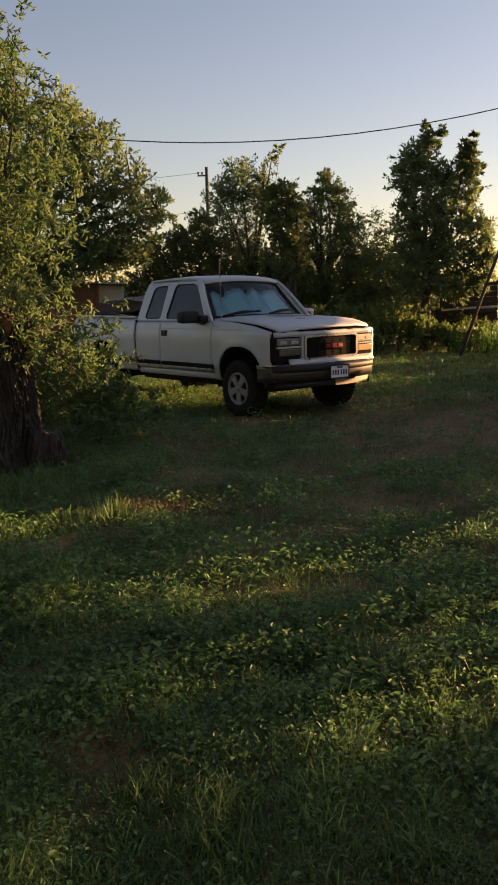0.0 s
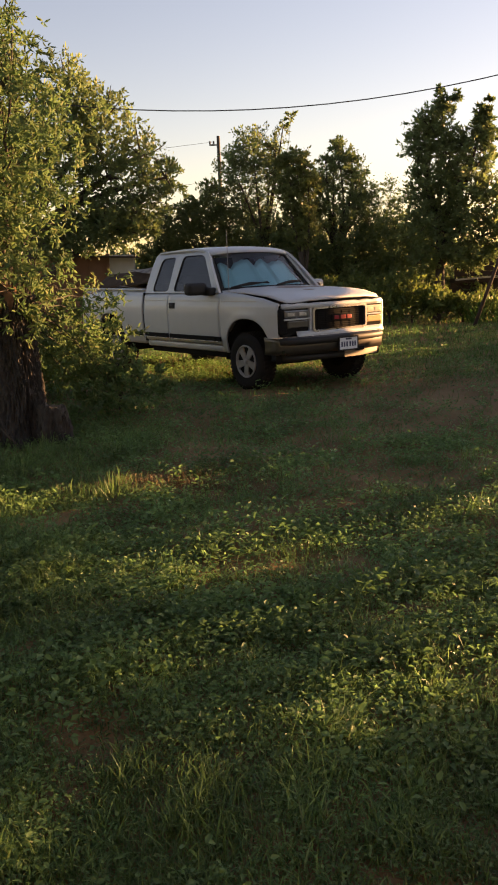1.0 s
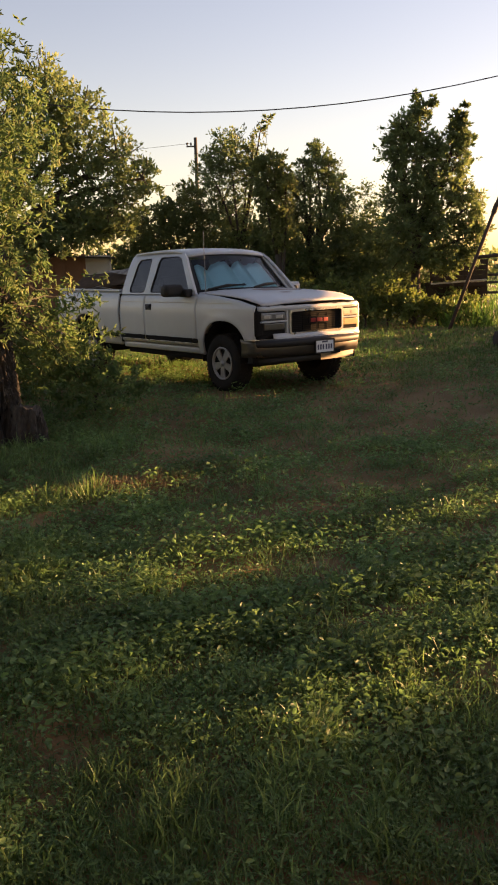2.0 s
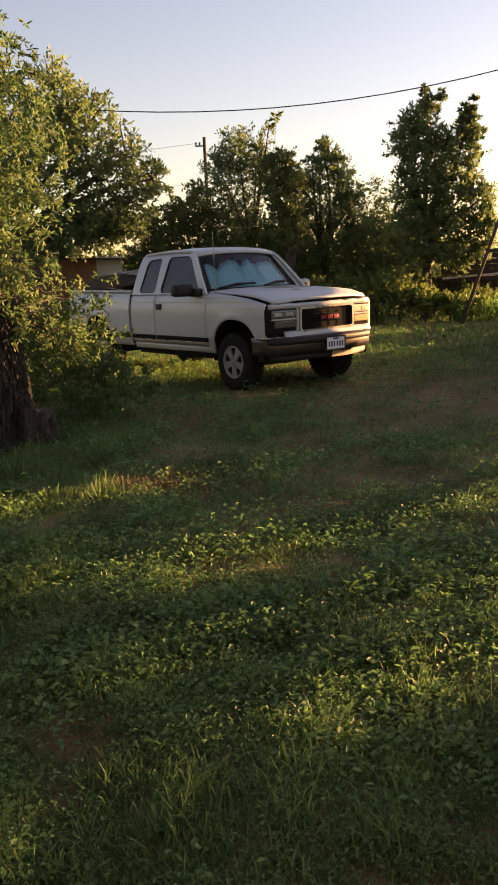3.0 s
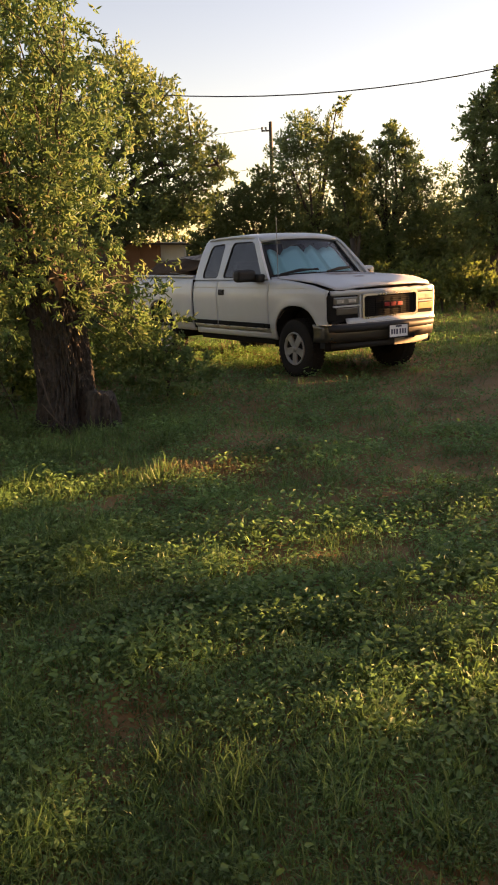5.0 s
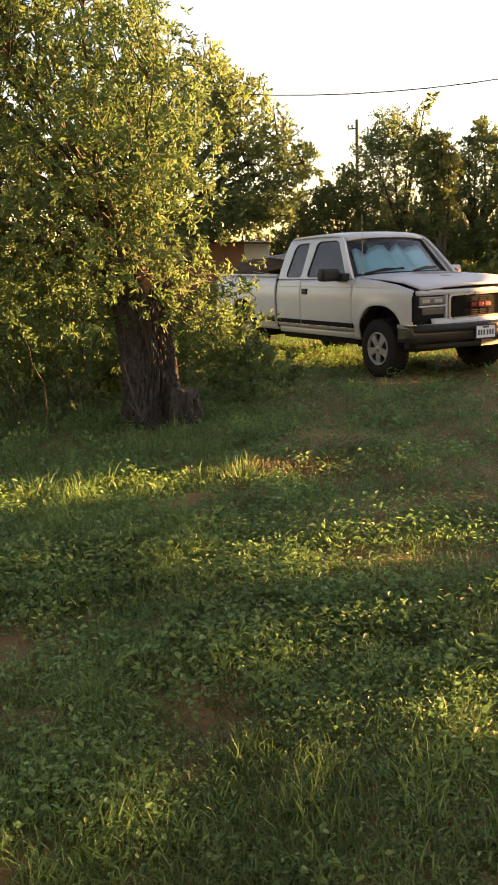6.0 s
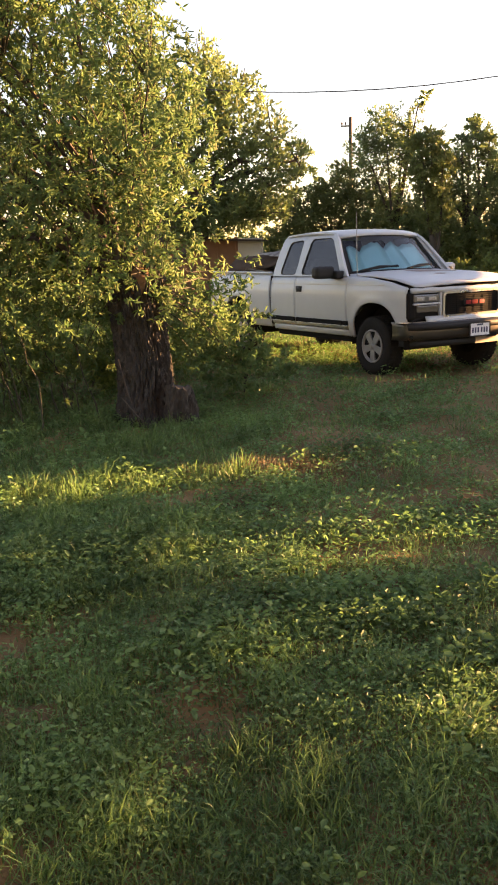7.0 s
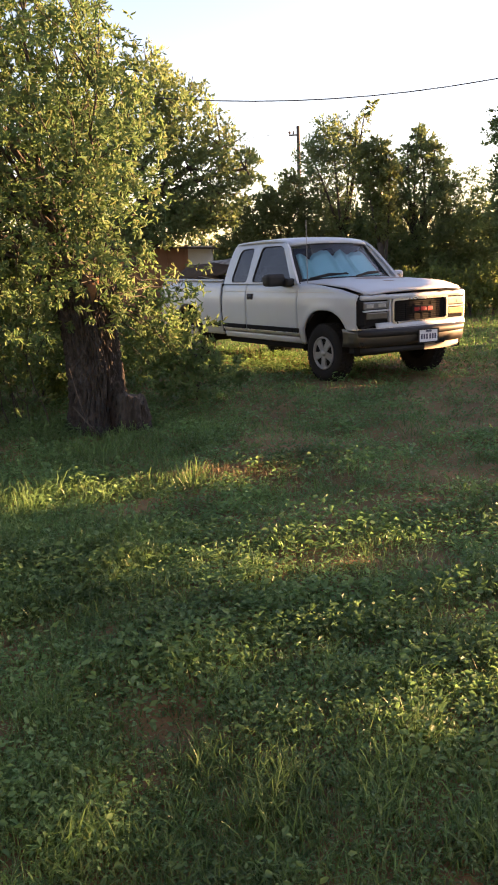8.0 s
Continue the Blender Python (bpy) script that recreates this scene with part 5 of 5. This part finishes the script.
# Wheels
def wheel(ax, s):
    """Outer side towards s * y."""
    hub = part("wheel", lathe([(0.07, 0.10), (0.20, 0.09), (0.215, 0.05), (0.215, -0.10), (0.12, -0.11)]), M["void"], truck, "alloy wheel on a worn black tyre", smooth=True)
    hub.matrix_local = pose(ax, s * 0.80, 0.378, 0, 0, 0 if s > 0 else 180)
    R_, W_ = 0.378, 0.115
    prof = [(0.205, -0.10), (0.25, -W_ - 0.005), (0.31, -W_ - 0.012), (0.35, -W_ + 0.002), (R_ - 0.006, -W_ + 0.025), (R_, -0.06), (R_, 0.06), (R_ - 0.006, W_ - 0.025), (0.35, W_ - 0.002), (0.31, W_ + 0.012), (0.25, W_ + 0.005), (0.205, 0.10)]
    tyre = part("tyre", lathe(prof, 56), M["rubber"], hub, "worn black tyre", smooth=True)
    lugs = bmesh.new()
    for k in range(44):
        for o, tilt in ((-0.072, 0.35), (0.0, -0.35), (0.072, 0.35)):
            a = 2 * math.pi * (k + (0.5 if o == 0 else 0)) / 44
            box((0.034, 0.055, 0.016), (0, 0, 0), 0.0, Matrix.Rotation(-a, 4, "Y") @ Matrix.Translation((0, o, R_ + 0.002)) @ Matrix.Rotation(tilt, 4, "Z"), lugs)
    part("tread", lugs, M["rubber"], tyre)
    part("rim", lathe([(0.208, 0.085), (0.218, 0.118), (0.212, 0.126), (0.196, 0.122), (0.188, 0.095)], 56), M["alloy"], hub, "dull alloy rim", smooth=True)
    for k in range(5):
        a0 = 2 * math.pi * k / 5 + 0.3
        pts = []
        for r, w in ((0.02, 0.014), (0.055, 0.038), (0.09, 0.042), (0.14, 0.044), (0.20, 0.064)):
            pts.append((r, w))
        loop = [(r, w) for r, w in pts] + [(r, -w) for r, w in pts[::-1]]
        b = outline([loop], lambda u, v: (u, 0.114 - 0.25 * (u - 0.13) ** 2, v))
        bmesh.ops.transform(b, matrix=Matrix.Rotation(a0, 4, "Y"), verts=b.verts)
        part("spoke", b, M["alloy"], hub, thick=0.02)
    part("hub_cap", lathe([(0.001, 0.128), (0.032, 0.126), (0.044, 0.112), (0.046, 0.09)], 24), M["alloy"], hub, smooth=True)


for ax in (0.0, -3.66):
    for s in (-1, 1):
        wheel(ax, s)
part("front_axle", tube([(0, -0.75, 0.36), (0, 0, 0.33), (0, 0.75, 0.36)], 0.05, 10), M["void"], truck)
part("rear_axle", tube([(-3.66, -0.75, 0.37), (-3.66, 0, 0.37), (-3.66, 0.75, 0.37)], 0.055, 10), M["void"], truck)
for s in (-1, 1):
    part("chassis_rail", box((4.9, 0.08, 0.14), (-2.1, s * 0.42, 0.52), 0.01), M["void"], truck)
part("underbody", box((1.9, 1.2, 0.12), (-1.5, 0, 0.50), 0.02), M["void"], truck)
# Bed
part("bed_floor", box((2.05, 1.6, 0.04), (-3.66, 0, 0.80), 0.005), M["black"], truck)
part("bed_front_wall", box((0.04, 1.72, 0.55), (-2.64, 0, 1.05), 0.01), M["paint"], truck)
part("tailgate", box((0.06, 1.62, 0.56), (-4.70, 0, 1.05), 0.02), M["paint"], truck)
part("rear_bumper", box((0.18, 1.85, 0.16), (-4.84, 0, 0.58), 0.03), M["bumper"], truck)
for s in (-1, 1):
    part("bed_rail", box((2.10, 0.075, 0.035), (-3.665, s * 0.895, 1.338), 0.014, Matrix.Rotation(0.012, 4, "Y")), M["paint"], truck)
part("antenna", tube([(-0.40, -0.86, 1.27), (-0.40, -0.862, 1.31), (-0.405, -0.865, 2.10)], [0.010, 0.0055, 0.0045], 6), M["alloy"], truck, "thin radio antenna")
part("drip_mark", box((0.05, 0.03, 0.02), (-2.10, -0.66, 1.872), 0.006), M["black"], truck)

# Sunshade behind the windshield, pleated, with a scalloped top edge
shade = []
for k in range(73):
    u = -0.90 + 1.80 * k / 72
    f = (k / 72 * 3.6 + 0.30 + 0.12 * math.sin(k * 0.16)) % 1
    fold = 0.075 * abs(2 * f - 1) ** 1.4
    top = 0.82 - (0.13 + 0.05 * math.sin(k * 0.2)) * abs(2 * f - 1) ** 2.2 - 0.10 * abs(u) ** 2 + 0.012 * math.sin(k * 0.9)
    shade.append([screen(u * (1 - 0.02 * v), 0.02 + (top - 0.02) * v, 0.035 + fold) for v in np.linspace(0, 1, 7)])
m_truck = pose(TRUCK[0], TRUCK[1], 0, 0, 0, math.degrees(TRUCK[2]))
sunshade = part("sunshade", grid(shade), M["shade"], None, smooth=True, thick=0.004)
sunshade.matrix_world = m_truck
tagged(sunshade, "pleated pale teal sunshade propped behind the windshield", "sunshade")

# Load in the bed: long old boards and a brown tarpaulin slung over them
for k, (yy, z, rise, ln_) in enumerate([(-0.66, 1.02, 0.10, 2.0), (-0.40, 1.10, 0.16, 2.0), (-0.12, 1.16, 0.13, 2.0), (0.18, 1.08, 0.10, 2.0)]):
    b = part("board", box((ln_, 0.22, 0.05), (0, 0, 0), 0.006), M["board"])
    b.matrix_world = m_truck @ pose(-3.66, yy, z + 0.18, k * 2 - 3, math.degrees(math.atan2(rise, ln_)), k - 1.5)
    tagged(b, "old brown board loaded in the truck bed", "board", "boards in the truck bed")
tarp = []
for i in range(33):
    x = -4.60 + 1.90 * i / 32
    row = []
    for j in range(21):
        yv = -0.80 + 1.45 * j / 20
        h = 1.36 + 0.26 * min(1, max(0, (yv + 0.82) / 0.34)) * min(1, max(0, (0.7 - yv) / 0.3)) + 0.05 * (x + 3.6)
        h += 0.05 * noise.noise(Vector((x * 1.1 + yv * 2.2, yv * 2.5, 0))) + 0.030 * abs(noise.noise(Vector((x * 1.8 + yv * 5, yv * 6 - x * 1.2, 3))))
        row.append((x, yv, max(h, 1.28)))
    tarp.append(row)
tarpaulin = part("tarpaulin", grid(tarp), M["tarp"], None, smooth=True, thick=0.006)
tarpaulin.matrix_world = m_truck
tagged(tarpaulin, "crumpled dark brown tarpaulin over boards in the truck bed", "tarpaulin")

# pale plastic sheeting bunched along the top of the load
sheet = []
for i in range(41):
    x = -3.50 + 0.80 * i / 40
    row = []
    for j in range(7):
        v = j / 6
        z = 1.655 + 0.05 * (x + 3.1) - 0.055 * v * (1 + 0.8 * math.sin(x * 4)) + 0.012 * noise.noise(Vector((x * 3, v * 4, 5)))
        row.append((x, -0.56 - 0.12 * v + 0.02 * noise.noise(Vector((x * 4, v * 4, 1))), z))
    sheet.append(row)
plastic = part("plastic_sheet", grid(sheet), M["plastic"], None, smooth=True, thick=0.004)
plastic.matrix_world = m_truck
tagged(plastic, "crumpled pale plastic sheet over the truck load", "plastic sheet")

# ---- poles, cable, shed, trailer ----
def utility_pole(x, y, h, label, arm=True, lean=0.0):
    p = thing("utility_pole", pose(x, y, 0, 0, lean, 0), label, "utility pole", "utility poles")
    part("post", tube([(0, 0, -0.3), (0, 0, h * 0.5), (0, 0, h)], [0.10, 0.085, 0.07], 12, wobble=0.05), M["pole"], p, smooth=True)
    if arm:
        for z in (h - 0.35, h - 2.0):
            a = part("bracket", box((0.34, 0.05, 0.06), (-0.22, 0, z), 0.01), M["pole"], p)
            for k in (-0.36, -0.2):
                part("insulator", lathe([(0.02, 0), (0.045, 0.03), (0.03, 0.06), (0.045, 0.09), (0.01, 0.12)], 10, "z"), M["rust"], a).location = (k, 0, z + 0.04)
    return p


utility_pole(-0.88, 37.0, 7.2, "dark wooden utility pole beyond the trees")
utility_pole(-32.0, 44.1, 8.0, "far wooden utility pole", False)
utility_pole(-25.0, 16.15, 7.4, "wooden utility pole carrying a cable", False)
utility_pole(17.0, 16.15, 7.0, "wooden utility pole carrying a cable", False)


def cable(a, b, sag, r, label, n=40):
    a, b = Vector(a), Vector(b)
    path = [a.lerp(b, k / n) - Vector((0, 0, 4 * sag * (k / n) * (1 - k / n))) for k in range(n + 1)]
    c = part("overhead_cable", tube(path, r, 6), M["wire"], smooth=True)
    return tagged(c, label, "cable")


def hanging(xa, xb, n=60):
    """The yard's cable: lowest a little ahead of the camera."""
    out = []
    for k in range(n + 1):
        x = xa + (xb - xa) * k / n
        out.append((x, 16.0, 4.415 + 0.020 * x * x if abs(x) < 6 else 5.135 + 0.11 * (abs(x) - 6)))
    return out


yard_cable = part("overhead_cable", tube(hanging(-25.0, 17.0), 0.010, 6), M["wire"], smooth=True)
tagged(yard_cable, "dark overhead cable sagging across the sky", "cable")
for z in (6.85, 5.25):
    cable((-1.13, 37.0, z + 0.12), (-32.0, 44.0, z + 0.4), 0.5, 0.0065, "thin far cable running from the pole")

# shed beyond the truck, half hidden
shed = thing("shed", pose(-4.32, 24.2, 0, 0, 0, 6), "small brown board shed with one pale panel and rusty roof", "shed")
part("wall", box((0.69, 0.08, 2.15), (0.83, 0, 1.07), 0.01), M["shed_wall"], shed, "pale panelled wall")
part("wall", box((3.08, 0.08, 2.15), (-1.06, 0.03, 1.07), 0.01), M["shed_roof"], shed, "brown board wall")
part("side_wall", box((0.08, 2.0, 2.15), (1.15, 1.0, 1.07), 0.01), M["shed_wall"], shed)
for k in range(9):
    part("wall_batten", box((0.03, 0.03, 2.1), (-2.5 + k * 0.30, -0.03, 1.05), 0.005), M["shed_roof"], shed)
part("corner_post", box((0.10, 0.10, 2.2), (0.46, -0.02, 1.1), 0.01), M["shed_roof"], shed)
roof_ = []
for i in range(61):
    x = -2.75 + 4.1 * i / 60
    roof_.append([(x, y, 2.17 + 0.02 * (y + 0.35) - 0.045 * (x + 0.7) + 0.012 * math.sin(i * math.pi / 2)) for y in (-0.35, 1.0, 2.4)])
part("roof", grid(roof_), M["shed_roof"], shed, "rusty corrugated roof", thick=0.02)
part("fascia", box((4.1, 0.03, 0.045), (-0.7, -0.36, 2.155), 0.005, Matrix.Rotation(0.045, 4, "Y")), M["pole"], shed)

# stock trailer behind the shrubs
trailer = thing("trailer", pose(7.3, 26.0, 0, 0, 0, -4), "dark flat trailer with railed sides behind shrubs", "trailer")
part("deck", box((1.75, 2.2, 0.12), (0, 1.0, 1.05), 0.01), M["rust"], trailer)
part("white_rail", box((1.7, 0.04, 0.055), (0, -0.12, 1.13), 0.008, Matrix.Rotation(radians(-3), 4, "Y")), M["white_trim"], trailer, "white side rail")
for z in (1.25, 1.40, 1.55, 1.72):
    part("side_board", box((1.75, 0.03, 0.142), (0, -0.10, z), 0.006), M["rust"], trailer)
for k in range(6):
    part("stake", box((0.05, 0.05, 0.75), (-0.85 + k * 0.34, -0.07, 1.42), 0.006), M["rust"], trailer)
for x in (-0.5, 0.35):
    for y in (-0.05, 2.05):
        w = part("wheel", lathe([(0.10, -0.08), (0.30, -0.09), (0.345, -0.05), (0.345, 0.05), (0.30, 0.09), (0.10, 0.08)], 24), M["rubber"], trailer, smooth=True)
        w.location = (x, y, 0.345)
for y in (0.2, 1.8):
    part("frame_beam", box((1.9, 0.10, 0.34), (0, y, 0.83), 0.01), M["rust"], trailer)
part("axle", tube([(-0.08, -0.1, 0.5), (-0.08, 2.1, 0.5)], 0.2, 8), M["rust"], trailer)

# leaning boom with a cross-bar, its foot in the grass
boom = thing("leaning_pole", pose(5.68, 21.0, 0), "dark rusty pole leaning over the grass", "pole")
part("shaft", tube([(-0.04, 0, -0.15), (0.55, 0, 1.5), (1.22, 0, 3.30)], [0.045, 0.042, 0.050], 10), M["rust"], boom, smooth=True)
part("head", tube([(1.05, 0, 2.84), (1.14, 0, 3.08)], 0.066, 10), M["rust"], boom)
part("cross_bar", tube([(0.62, 0.05, 1.79), (1.2, 0.05, 1.83), (2.6, 0.1, 1.86)], 0.045, 8), M["rust"], boom)
part("prop", tube([(2.6, 0.1, 1.9), (2.65, 0.1, -0.1)], 0.05, 8), M["rust"], boom)
# fence posts and rails across the far field
fence = thing("field_fence", pose(9.0, 34.0, 0), "grey wooden post-and-rail field fence", "fence")
for k in range(8):
    part("post", box((0.10, 0.10, 1.4), (k * 1.5, 0, 0.68), 0.01), M["pole"], fence)
for z in (0.55, 0.95, 1.25):
    part("rail", box((10.6, 0.035, 0.10), (5.2, -0.06, z), 0.008), M["pole"], fence)

# far woods at the horizon
n = 26000
a = RNG.uniform(radians(-75), radians(75), n)
d = RNG.uniform(120, 150, n)
prof = 3.2 + 1.6 * patchy(np.degrees(a), d * 0, 0.8, 77) + 0.8 * patchy(np.degrees(a), d * 0, 3.5, 78)
at = np.stack([np.sin(a) * d, np.cos(a) * d, RNG.random(n) ** 0.7 * prof], 1)
me = leaf_mesh("far_woods", at, RNG.normal(size=(n, 3)), RNG.uniform(0.6, 1.3, n), RNG.uniform(0.4, 0.8, n), LEAF_DARK, six=False)
tagged(part("far_woods", me, LEAF_DARK), "dark line of far woods", "woods", kind="stuff")

# a dark weathered log lying at the edge of the grass
log = part("log", tube([(5.30, 16.1, 0.14), (5.75, 16.2, 0.15), (6.3, 16.25, 0.14)], [0.17, 0.18, 0.16], 16, wobble=0.3), M["bark"], smooth=True)
tagged(log, "dark weathered log lying in the grass", "log")
